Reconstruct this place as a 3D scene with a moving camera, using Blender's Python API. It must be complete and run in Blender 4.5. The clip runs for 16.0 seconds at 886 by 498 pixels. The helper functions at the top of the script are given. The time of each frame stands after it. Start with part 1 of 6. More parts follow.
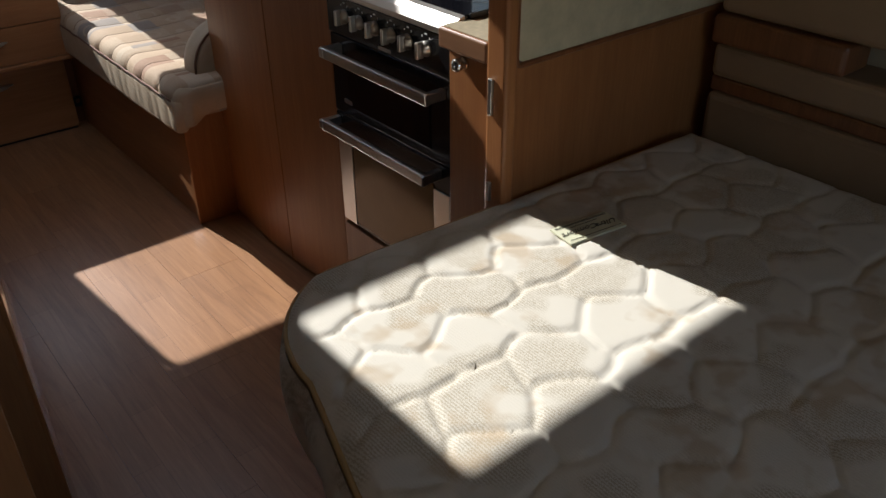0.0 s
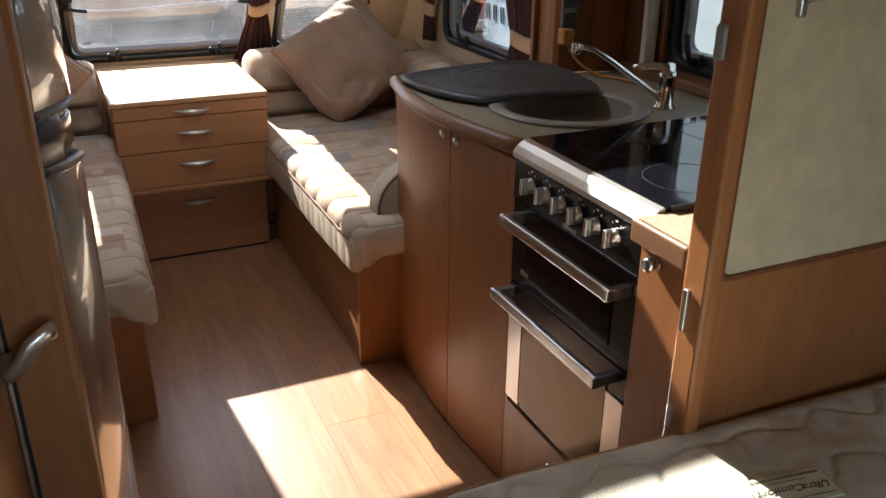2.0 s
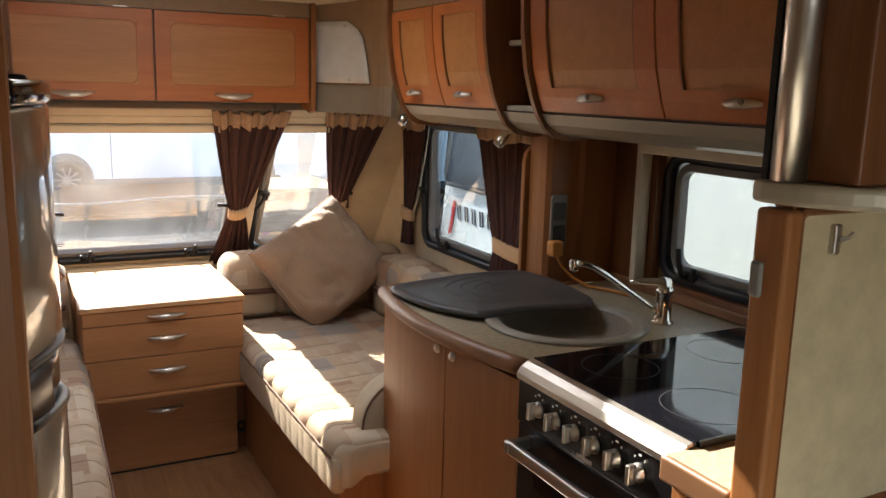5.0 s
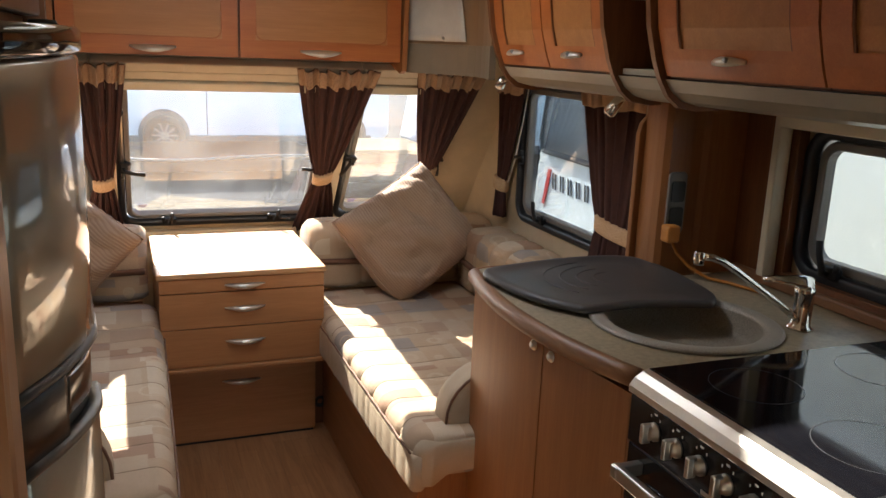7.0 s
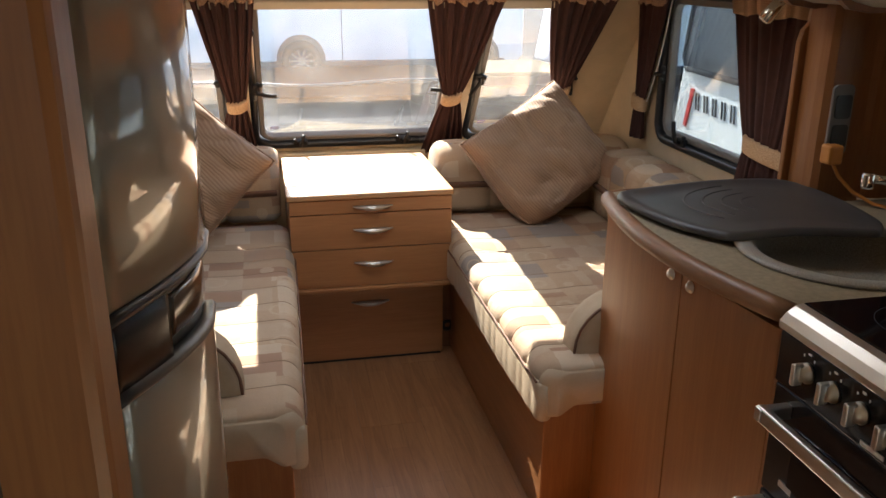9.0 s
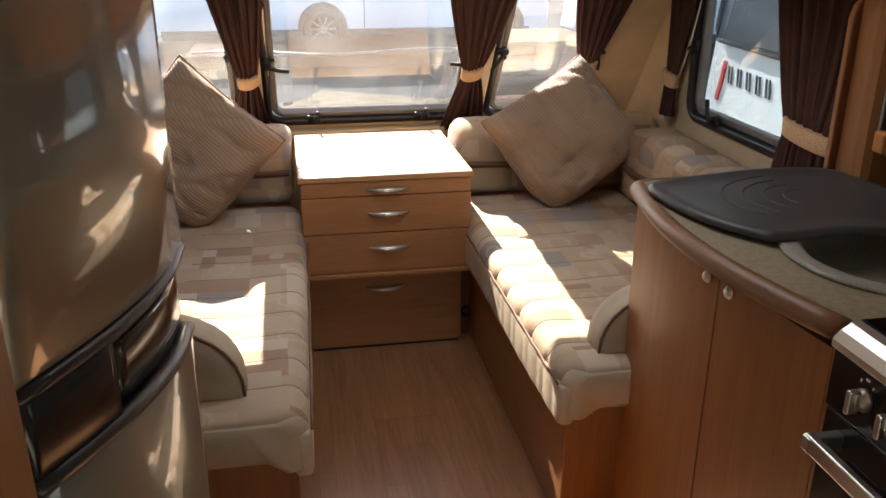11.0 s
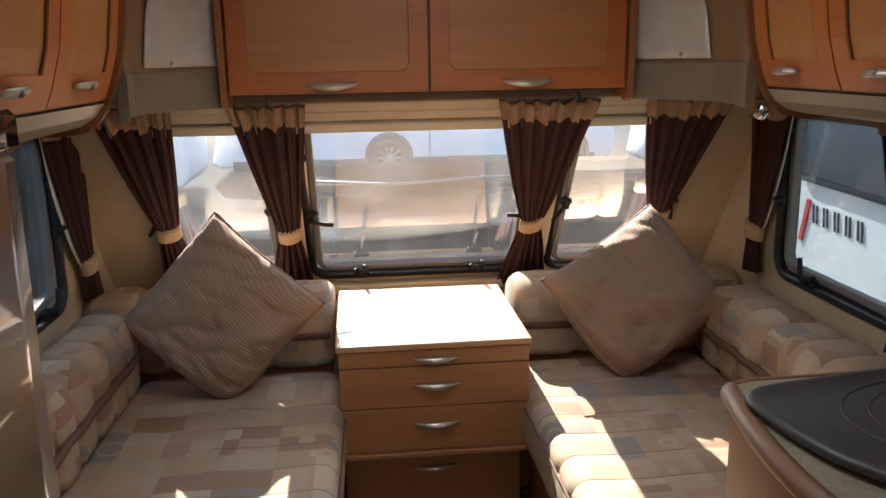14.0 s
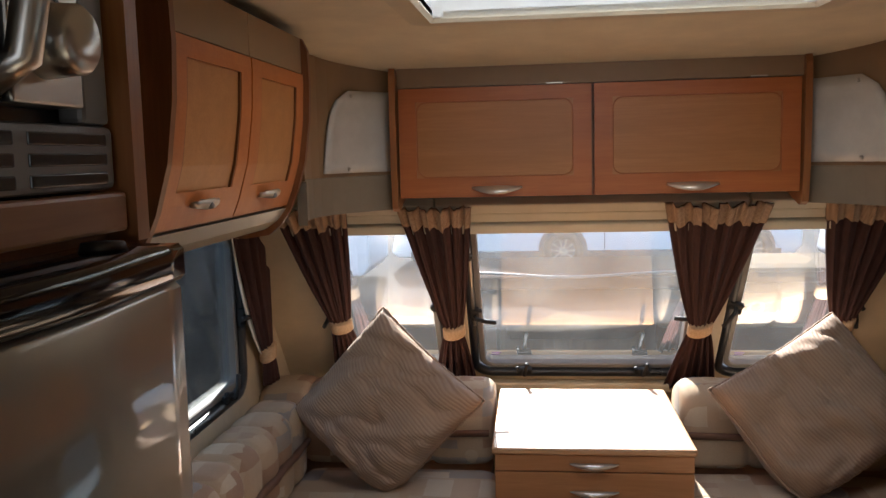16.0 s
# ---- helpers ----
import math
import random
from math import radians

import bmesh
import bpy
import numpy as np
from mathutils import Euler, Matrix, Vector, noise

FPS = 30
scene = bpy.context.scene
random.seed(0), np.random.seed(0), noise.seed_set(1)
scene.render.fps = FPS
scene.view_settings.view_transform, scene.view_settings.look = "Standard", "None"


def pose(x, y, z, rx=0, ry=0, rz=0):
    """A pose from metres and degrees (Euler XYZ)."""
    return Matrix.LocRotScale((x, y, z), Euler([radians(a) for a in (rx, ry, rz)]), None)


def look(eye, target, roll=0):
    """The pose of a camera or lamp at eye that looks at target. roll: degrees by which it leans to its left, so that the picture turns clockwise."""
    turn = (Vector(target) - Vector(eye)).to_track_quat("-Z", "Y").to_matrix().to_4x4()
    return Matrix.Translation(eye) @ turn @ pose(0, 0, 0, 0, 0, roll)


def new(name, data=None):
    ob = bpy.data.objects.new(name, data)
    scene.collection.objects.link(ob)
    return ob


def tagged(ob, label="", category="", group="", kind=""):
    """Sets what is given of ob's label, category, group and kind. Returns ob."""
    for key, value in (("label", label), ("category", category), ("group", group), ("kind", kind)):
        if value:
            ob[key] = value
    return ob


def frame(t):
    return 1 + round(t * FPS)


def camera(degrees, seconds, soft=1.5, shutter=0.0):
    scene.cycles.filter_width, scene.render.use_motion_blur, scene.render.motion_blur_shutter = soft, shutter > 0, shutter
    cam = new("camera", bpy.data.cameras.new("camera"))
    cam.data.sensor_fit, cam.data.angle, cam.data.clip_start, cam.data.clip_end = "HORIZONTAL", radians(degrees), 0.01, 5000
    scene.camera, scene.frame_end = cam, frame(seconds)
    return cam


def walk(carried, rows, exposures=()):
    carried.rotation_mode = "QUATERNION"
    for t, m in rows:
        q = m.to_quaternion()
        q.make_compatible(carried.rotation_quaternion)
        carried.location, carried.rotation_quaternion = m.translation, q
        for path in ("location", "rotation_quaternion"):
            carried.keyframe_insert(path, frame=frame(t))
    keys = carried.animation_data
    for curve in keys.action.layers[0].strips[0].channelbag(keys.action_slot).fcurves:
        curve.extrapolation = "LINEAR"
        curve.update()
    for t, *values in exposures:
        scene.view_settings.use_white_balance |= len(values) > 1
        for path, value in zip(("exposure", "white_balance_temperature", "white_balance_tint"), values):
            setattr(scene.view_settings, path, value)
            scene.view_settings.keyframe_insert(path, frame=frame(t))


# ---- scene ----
cam = camera(56.0, 16.0)
PATH = [
    (0, (-0.577, -0.421, 1.367), (0.488, 0.904, 0.314), -0.6),
    (0.5, (-0.583, -0.396, 1.371), (0.439, 1.004, 0.372), 0.2),
    (1, (-0.534, -0.325, 1.381), (0.384, 1.169, 0.419), 0.6),
    (1.5, (-0.452, -0.258, 1.386), (0.35, 1.338, 0.486), 0.5),
    (2, (-0.42, -0.236, 1.397), (0.344, 1.429, 0.593), 0.6),
    (2.5, (-0.401, -0.214, 1.406), (0.312, 1.519, 0.707), 0.6),
    (3, (-0.404, -0.184, 1.417), (0.241, 1.612, 0.818), 0.1),
    (3.5, (-0.424, -0.156, 1.425), (0.303, 1.648, 0.961), 0.4),
    (4, (-0.45, -0.141, 1.434), (0.396, 1.632, 1.056), 0.8),
    (4.2, (-0.459, -0.14, 1.436), (0.439, 1.611, 1.081), 1.2),
    (6.3, (-0.438, 0.029, 1.435), (0.465, 1.76, 1.001), 1.9),
    (6.5, (-0.419, 0.058, 1.431), (0.422, 1.821, 1.001), 2.1),
    (7, (-0.377, 0.114, 1.429), (0.333, 1.924, 0.961), 2.3),
    (7.5, (-0.352, 0.152, 1.428), (0.226, 1.996, 0.916), 2.3),
    (8, (-0.325, 0.174, 1.419), (0.121, 2.051, 0.889), 2.0),
    (8.5, (-0.312, 0.199, 1.41), (0.051, 2.075, 0.82), 1.1),
    (9, (-0.341, 0.19, 1.398), (0.056, 2.041, 0.752), 0.4),
    (9.2, (-0.354, 0.18, 1.391), (0.075, 2.013, 0.715), 0.4),
    (11.3, (-0.282, 0.362, 1.408), (0.051, 2.199, 0.691), 0.2),
    (11.5, (-0.275, 0.387, 1.409), (0.065, 2.23, 0.709), 0.2),
    (12, (-0.274, 0.463, 1.408), (0.205, 2.281, 0.727), 0.5),
    (12.5, (-0.283, 0.524, 1.41), (0.279, 2.322, 0.74), 0.1),
    (13, (-0.267, 0.603, 1.411), (0.204, 2.425, 0.735), 0.6),
    (13.5, (-0.231, 0.646, 1.437), (0.076, 2.537, 0.862), 0.8),
    (14, (-0.203, 0.637, 1.462), (-0.01, 2.577, 1.017), -1.0),
    (14.5, (-0.162, 0.63, 1.483), (-0.067, 2.594, 1.119), -1.7),
    (15, (-0.163, 0.622, 1.485), (-0.144, 2.597, 1.17), -1.0),
    (15.5, (-0.166, 0.614, 1.486), (-0.279, 2.595, 1.239), -1.4),
    (16, (-0.164, 0.615, 1.494), (-0.382, 2.59, 1.271), -1.4),
]
EXPOSURES = [(0, 0.72, 5850, 10), (1, 0.82, 5850, 10), (1.5, 1.36, 5500, 10), (2, 2.05, 5950, 10), (3, 2.36, 6500, 10), (4, 2.36, 6550, 10), (7, 2.24, 6600, 10), (9, 2.16, 6600, 10), (12.5, 2.12, 6600, 10), (14, 1.78, 6300, 10), (16, 1.84, 6100, 10)]
walk(cam, [(t, look(eye, target, roll)) for t, eye, target, roll in PATH], EXPOSURES)

# ---- world, sun, exposure ----
SUN_DIR = Vector((0.14, -1.0, -0.665)).normalized()
world = bpy.data.worlds.new("sky")
scene.world = world
world.use_nodes = True
wn = world.node_tree
sky = wn.nodes.new("ShaderNodeTexSky")
sky.sky_type = "NISHITA"
sky.sun_disc = False
sky.sun_elevation = math.asin(-SUN_DIR.z)
sky.sun_rotation = math.atan2(-SUN_DIR.x, -SUN_DIR.y)
wn.links.new(sky.outputs[0], wn.nodes["Background"].inputs[0])
wn.nodes["Background"].inputs[1].default_value = 0.15
sun = new("sun", bpy.data.lights.new("sun", "SUN"))
sun.data.energy = 5.0
sun.data.angle = radians(0.5)
sun.data.color = (1.0, 0.95, 0.86)
sun.matrix_world = look((0, 0, 0), SUN_DIR)


def sky_panel(name, eye, target, w, h, watts):
    """Daylight standing in a window opening."""
    a = new(name, bpy.data.lights.new(name, "AREA"))
    a.data.shape, a.data.size, a.data.size_y, a.data.energy = "RECTANGLE", w, h, watts
    a.data.color = (0.92, 0.96, 1.0)
    a.matrix_world = look(eye, target)
    return a


sky_panel("daylight_rear", (0.0, -1.765, 1.25), (0.0, 0.0, 1.15), 1.2, 0.55, 1.25)
sky_panel("daylight_roof", (0.02, 2.16, 1.905), (0.02, 2.155, 0.0), 0.76, 0.54, 1.3)


# ---- helpers of the scene ----
def thing(name, loc, label="", category="", group="", kind=""):
    ob = new(name)
    ob.empty_display_size = 0.05
    ob.location = loc
    return tagged(ob, label, category, group, kind)


def part(name, bm, mat, parent=None, label="", smooth=False):
    """Links a bmesh in world coordinates as one mesh object under a thing or a part."""
    me = bpy.data.meshes.new(name)
    bmesh.ops.recalc_face_normals(bm, faces=bm.faces)
    bm.to_mesh(me)
    bm.free()
    if smooth:
        for p in me.polygons:
            p.use_smooth = True
    me.materials.append(mat)
    ob = new(name, me)
    if parent is not None:
        ob.parent = parent
        top = parent
        loc = Vector(top.location)
        while top.parent is not None:
            top = top.parent
            loc = Vector(top.location)
        ob.matrix_parent_inverse = Matrix.Translation(-loc) if parent.parent is None and parent.type == "EMPTY" else Matrix.Identity(4)
    return tagged(ob, label)


def struct(name, bm, mat, label, category, smooth=False):
    return tagged(part(name, bm, mat, None, "", smooth), label, category, "", "structure")


def bm_box(x0, x1, y0, y1, z0, z1, bevel=0.0, seg=2, bm=None):
    own = bmesh.new()
    bmesh.ops.create_cube(own, size=1)
    for v in own.verts:
        v.co = Vector(((x0 + x1) / 2 + v.co.x * (x1 - x0), (y0 + y1) / 2 + v.co.y * (y1 - y0), (z0 + z1) / 2 + v.co.z * (z1 - z0)))
    if bevel:
        bmesh.ops.bevel(own, geom=own.edges[:], offset=bevel, segments=seg, profile=0.5, affect="EDGES")
    if bm is None:
        return own
    return join(bm, own)


def join(bm, other, m=None):
    """Adds the faces of another bmesh."""
    made = {}
    for v in other.verts:
        made[v] = bm.verts.new(m @ v.co if m else v.co)
    for f in other.faces:
        bm.faces.new([made[v] for v in f.verts])
    other.free()
    return bm


def moved(bm, m):
    for v in bm.verts:
        v.co = m @ v.co
    return bm


def bm_prism(points, a, b, axis="z", bevel=0.0, seg=2):
    """A closed outline drawn out from a to b along an axis. Outline: (x, y) for z, (x, z) for y, (y, z) for x."""
    bm = bmesh.new()

    def place(p, h):
        return {"z": (p[0], p[1], h), "y": (p[0], h, p[1]), "x": (h, p[0], p[1])}[axis]

    low = [bm.verts.new(place(p, a)) for p in points]
    high = [bm.verts.new(place(p, b)) for p in points]
    bm.faces.new(low)
    bm.faces.new(high)
    for i in range(len(points)):
        j = (i + 1) % len(points)
        bm.faces.new([low[i], low[j], high[j], high[i]])
    bmesh.ops.recalc_face_normals(bm, faces=bm.faces)
    if bevel:
        caps = [e for e in bm.edges if abs(e.calc_face_angle(0)) > 0.7]
        bmesh.ops.bevel(bm, geom=caps, offset=bevel, segments=seg, profile=0.5, affect="EDGES")
    return bm


def bm_loft(rings, closed=True, caps=True):
    """Skins rings of equal point counts."""
    bm = bmesh.new()
    rows = [[bm.verts.new(p) for p in r] for r in rings]
    n = len(rows[0])
    for a, b in zip(rows, rows[1:]):
        for i in range(n if closed else n - 1):
            j = (i + 1) % n
            bm.faces.new([a[i], a[j], b[j], b[i]])
    if caps and closed:
        bm.faces.new(rows[0])
        bm.faces.new(rows[-1])
    return bm


def bm_tube(points, radius, n=10, radii=None, squash=1.0):
    """A round bar along points."""
    pts = [Vector(p) for p in points]
    rings = []
    side = None
    for i, p in enumerate(pts):
        d = (pts[min(i + 1, len(pts) - 1)] - pts[max(i - 1, 0)]).normalized()
        if side is None:
            side = d.orthogonal().normalized()
        side = (side - d * side.dot(d)).normalized()
        up = d.cross(side)
        r = radii[i] if radii else radius
        rings.append([p + side * math.cos(k * math.tau / n) * r + up * math.sin(k * math.tau / n) * r * squash for k in range(n)])
    return bm_loft(rings)


def bm_lathe(profile, m, n=20):
    """A turned shape: profile of (radius, height), placed by m."""
    return bm_loft([[m @ Vector((r * math.cos(k * math.tau / n), r * math.sin(k * math.tau / n), h)) for k in range(n)] for r, h in profile], True, profile[0] != profile[-1])


def rounded_rect(w, h, r, n=6, cx=0.0, cy=0.0):
    out = []
    for sx, sy, a0 in ((1, 1, 0), (-1, 1, 90), (-1, -1, 180), (1, -1, 270)):
        for k in range(n + 1):
            a = radians(a0 + 90 * k / n)
            out.append((cx + sx * (w / 2 - r) + r * math.cos(a), cy + sy * (h / 2 - r) + r * math.sin(a)))
    return out


def bm_ring(w, h, r, band, d0, d1, bevel=0.0):
    """A rounded rectangular ring in the local xy plane, from depth d0 to d1."""
    outer, inner = rounded_rect(w, h, r), rounded_rect(w - 2 * band, h - 2 * band, max(r - band, 0.004))
    b = min(bevel, band / 3)
    bm = bmesh.new()
    loops = []
    for src, z, k in ((outer, d0, 0), (outer, d1 - b, 0), (outer, d1, b), (inner, d1, -b), (inner, d1 - b, 0), (inner, d0, 0)):
        loops.append([bm.verts.new((x * (1 - 2 * k / w), y * (1 - 2 * k / h), z)) for x, y in src])
    n = len(outer)
    loops.append(loops[0])
    for a, c in zip(loops, loops[1:]):
        for i in range(n):
            j = (i + 1) % n
            bm.faces.new([a[i], a[j], c[j], c[i]])
    return bm


def bm_panel_wall(u0, u1, v0, v1, holes, thick, m):
    """A wall in the local xy plane with rectangular openings (u0, u1, v0, v1), thickness behind it (-z)."""
    us = sorted({u0, u1, *[h[0] for h in holes], *[h[1] for h in holes]})
    vs = sorted({v0, v1, *[h[2] for h in holes], *[h[3] for h in holes]})
    solid = lambda i, j: 0 <= i < len(us) - 1 and 0 <= j < len(vs) - 1 and not any(  # noqa: E731
        h[0] < (us[i] + us[i + 1]) / 2 < h[1] and h[2] < (vs[j] + vs[j + 1]) / 2 < h[3] for h in holes)
    bm = bmesh.new()
    grid = {}

    def vert(i, j, z):
        if (i, j, z) not in grid:
            grid[i, j, z] = bm.verts.new(m @ Vector((us[i], vs[j], z)))
        return grid[i, j, z]

    for i in range(len(us) - 1):
        for j in range(len(vs) - 1):
            if not solid(i, j):
                continue
            for z in (0, -thick):
                bm.faces.new([vert(i, j, z), vert(i + 1, j, z), vert(i + 1, j + 1, z), vert(i, j + 1, z)])
            for di, dj, a, b in ((-1, 0, (0, 0), (0, 1)), (1, 0, (1, 0), (1, 1)), (0, -1, (0, 0), (1, 0)), (0, 1, (0, 1), (1, 1))):
                if not solid(i + di, j + dj):
                    p, q = (i + a[0], j + a[1]), (i + b[0], j + b[1])
                    bm.faces.new([vert(*p, 0), vert(*q, 0), vert(*q, -thick), vert(*p, -thick)])
    return bm


def basis(o, u, v):
    """A pose with local x along u, y along v."""
    u, v = Vector(u).normalized(), Vector(v).normalized()
    n = u.cross(v)
    m = Matrix((u, v, n)).transposed().to_4x4()
    m.translation = o
    return m


# ---- materials ----
def material(name, colour=(0.8, 0.8, 0.8), rough=0.5, metal=0.0, spec=0.5):
    mat = bpy.data.materials.new(name)
    mat.use_nodes = True
    b = mat.node_tree.nodes["Principled BSDF"]
    b.inputs["Base Color"].default_value = (*colour, 1)
    b.inputs["Roughness"].default_value = rough
    b.inputs["Metallic"].default_value = metal
    b.inputs["Specular IOR Level"].default_value = spec
    return mat


def coords(mat, scale=(1, 1, 1), turn=(0, 0, 0)):
    nt = mat.node_tree
    tc, mp = nt.nodes.new("ShaderNodeTexCoord"), nt.nodes.new("ShaderNodeMapping")
    mp.inputs["Scale"].default_value = scale
    mp.inputs["Rotation"].default_value = [radians(a) for a in turn]
    nt.links.new(tc.outputs["Object"], mp.inputs[0])
    return mp.outputs[0]


def noise_tex(mat, vec, scale=1.0, detail=4.0, rough=0.55, distort=0.0):
    n = mat.node_tree.nodes.new("ShaderNodeTexNoise")
    n.inputs["Scale"].default_value = scale
    n.inputs["Detail"].default_value = detail
    n.inputs["Roughness"].default_value = rough
    n.inputs["Distortion"].default_value = distort
    mat.node_tree.links.new(vec, n.inputs["Vector"])
    return n.outputs["Fac"]


def ramp(mat, fac, stops, constant=False):
    r = mat.node_tree.nodes.new("ShaderNodeValToRGB")
    if constant:
        r.color_ramp.interpolation = "CONSTANT"
    el = r.color_ramp.elements
    while len(el) < len(stops):
        el.new(0.5)
    for e, (p, c) in zip(el, stops):
        e.position = p
        e.color = (*c, 1) if len(c) == 3 else c
    mat.node_tree.links.new(fac, r.inputs[0])
    return r.outputs[0]


def mix(mat, fac, a, b, mode="MIX"):
    n = mat.node_tree.nodes.new("ShaderNodeMix")
    n.data_type, n.blend_type = "RGBA", mode
    for sock, v in ((n.inputs[0], fac), (n.inputs[6], a), (n.inputs[7], b)):
        if isinstance(v, (int, float)):
            sock.default_value = v
        elif isinstance(v, tuple):
            sock.default_value = (*v, 1)
        else:
            mat.node_tree.links.new(v, sock)
    return n.outputs[2]


def colour_in(mat, out):
    mat.node_tree.links.new(out, mat.node_tree.nodes["Principled BSDF"].inputs["Base Color"])


def rough_in(mat, fac, lo, hi):
    r = mat.node_tree.nodes.new("ShaderNodeMapRange")
    r.inputs["To Min"].default_value, r.inputs["To Max"].default_value = lo, hi
    mat.node_tree.links.new(fac, r.inputs["Value"])
    mat.node_tree.links.new(r.outputs[0], mat.node_tree.nodes["Principled BSDF"].inputs["Roughness"])


def bump_in(mat, height, strength=0.2, dist=0.002):
    b = mat.node_tree.nodes.new("ShaderNodeBump")
    b.inputs["Strength"].default_value, b.inputs["Distance"].default_value = strength, dist
    mat.node_tree.links.new(height, b.inputs["Height"])
    mat.node_tree.links.new(b.outputs[0], mat.node_tree.nodes["Principled BSDF"].inputs["Normal"])


def wood(name, light, dark, grain="z", rough=0.38, fine=1.0):
    mat = material(name, light, rough)
    s = {"x": (2.2, 34, 34), "y": (34, 2.2, 34), "z": (34, 34, 2.2)}[grain]
    v = coords(mat, tuple(k * fine for k in s))
    n1 = noise_tex(mat, v, 1.0, 5, 0.6, 0.6)
    s2 = {"x": (1.5, 6, 6), "y": (6, 1.5, 6), "z": (6, 6, 1.5)}[grain]
    n2 = noise_tex(mat, coords(mat, s2), 1.0, 2, 0.5, 0.8)
    s3 = {"x": (12, 220, 220), "y": (220, 12, 220), "z": (220, 220, 12)}[grain]
    n3 = noise_tex(mat, coords(mat, s3), 1.0, 2, 0.5)
    a = ramp(mat, n1, [(0.36, dark), (0.64, light)])
    b = ramp(mat, n2, [(0.3, tuple(c * 0.82 for c in light)), (0.75, tuple(min(1, c * 1.1) for c in light))])
    c = mix(mat, 0.4, a, b)
    colour_in(mat, mix(mat, ramp(mat, n3, [(0.42, (0.35, 0.35, 0.35)), (0.55, (0, 0, 0))]), c, dark))
    rough_in(mat, n2, rough - 0.06, rough + 0.1)
    bump_in(mat, n3, 0.08, 0.001)
    return mat


M_WOOD = wood("beech_veneer", (0.345, 0.143, 0.046), (0.25, 0.092, 0.028))
# The same beech, darkened for the shade on the washroom wall.
M_WARD_SHADED = wood("beech_veneer_shaded", (0.27, 0.108, 0.034), (0.19, 0.069, 0.021))
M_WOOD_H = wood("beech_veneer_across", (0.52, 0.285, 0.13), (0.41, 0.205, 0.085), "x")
M_WOOD_Y = wood("beech_veneer_along", (0.36, 0.162, 0.060), (0.26, 0.108, 0.038), "y")
# Chest beech darkened for shade on the drawer fronts; its top stays paler.
M_CHEST_SHADED = wood("chest_beech_across_shaded", (0.41, 0.180, 0.064), (0.31, 0.125, 0.041), "x")
M_DOOR = wood("cherry_locker_frame", (0.46, 0.145, 0.037), (0.37, 0.104, 0.025), "x", 0.36)
M_DOORIN = wood("beech_locker_inset", (0.46, 0.200, 0.064), (0.36, 0.143, 0.042), "x", 0.4, 0.7)
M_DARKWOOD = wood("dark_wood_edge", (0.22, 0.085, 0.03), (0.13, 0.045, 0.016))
M_EDGE = wood("worktop_wood_edge", (0.28, 0.138, 0.064), (0.20, 0.092, 0.042), "y", 0.42)


def floor_mat():
    mat = material("laminate_floor", (0.4, 0.24, 0.13), 0.36)
    v = coords(mat, (1, 1, 1), (0, 0, 90))
    br = mat.node_tree.nodes.new("ShaderNodeTexBrick")
    br.inputs["Scale"].default_value = 1.0
    br.inputs["Brick Width"].default_value, br.inputs["Row Height"].default_value = 0.38, 0.066
    br.inputs["Mortar Size"].default_value = 0.0008
    br.inputs["Color1"].default_value = (0.37, 0.186, 0.082, 1)
    br.inputs["Color2"].default_value = (0.325, 0.158, 0.067, 1)
    br.inputs["Mortar"].default_value = (0.26, 0.125, 0.054, 1)
    mat.node_tree.links.new(v, br.inputs["Vector"])
    g = noise_tex(mat, coords(mat, (46, 3, 46)), 1, 5, 0.65, 1.2)
    f = noise_tex(mat, coords(mat, (240, 11, 240)), 1, 3, 0.6)
    c = mix(mat, 0.75, br.outputs["Color"], ramp(mat, g, [(0.3, (0.62, 0.55, 0.5)), (0.7, (1.1, 1.1, 1.1))]), "MULTIPLY")
    c = mix(mat, ramp(mat, f, [(0.40, (0.14, 0.14, 0.14)), (0.52, (0, 0, 0))]), c, (0.20, 0.10, 0.045))
    s = noise_tex(mat, coords(mat, (3, 3, 3)), 1, 4)
    colour_in(mat, mix(mat, 0.35, c, ramp(mat, s, [(0.3, (0.85, 0.85, 0.85)), (0.7, (1.05, 1.05, 1.05))]), "MULTIPLY"))
    rough_in(mat, s, 0.26, 0.46)
    bump_in(mat, f, 0.1, 0.001)
    return mat


M_FLOOR = floor_mat()


def plain(name, colour, rough=0.5, metal=0.0, vary=0.08, scale=9.0, fine=160.0, bump=0.05):
    mat = material(name, colour, rough, metal)
    n = noise_tex(mat, coords(mat), scale, 5, 0.6)
    lo, hi = tuple(c * (1 - vary) for c in colour), tuple(min(1, c * (1 + vary)) for c in colour)
    colour_in(mat, ramp(mat, n, [(0.3, lo), (0.7, hi)]))
    rough_in(mat, n, max(0.02, rough - 0.07), rough + 0.07)
    if bump:
        bump_in(mat, noise_tex(mat, coords(mat), fine, 2), bump, 0.001)
    return mat


M_CREAM = plain("cream_wall_lining", (0.62, 0.50, 0.33), 0.6, fine=260, bump=0.12)
M_CEIL = plain("cream_ceiling_board", (0.74, 0.66, 0.50), 0.65, bump=0.06)
M_BLINDBOX = plain("cream_blind_cassette", (0.66, 0.58, 0.43), 0.45, bump=0)
M_TAUPE = plain("taupe_panel_laminate", (0.27, 0.172, 0.093), 0.45, bump=0.04)
M_GREYTRIM = plain("champagne_grey_trim", (0.40, 0.36, 0.28), 0.38, 0.25, bump=0)
M_BAND = plain("grey_brown_trim", (0.24, 0.20, 0.145), 0.4, 0.1, bump=0)
M_BLACK = plain("black_plastic", (0.012, 0.012, 0.013), 0.35, bump=0)
M_LATCH = plain("matt_black_plastic", (0.014, 0.014, 0.015), 0.65, bump=0)
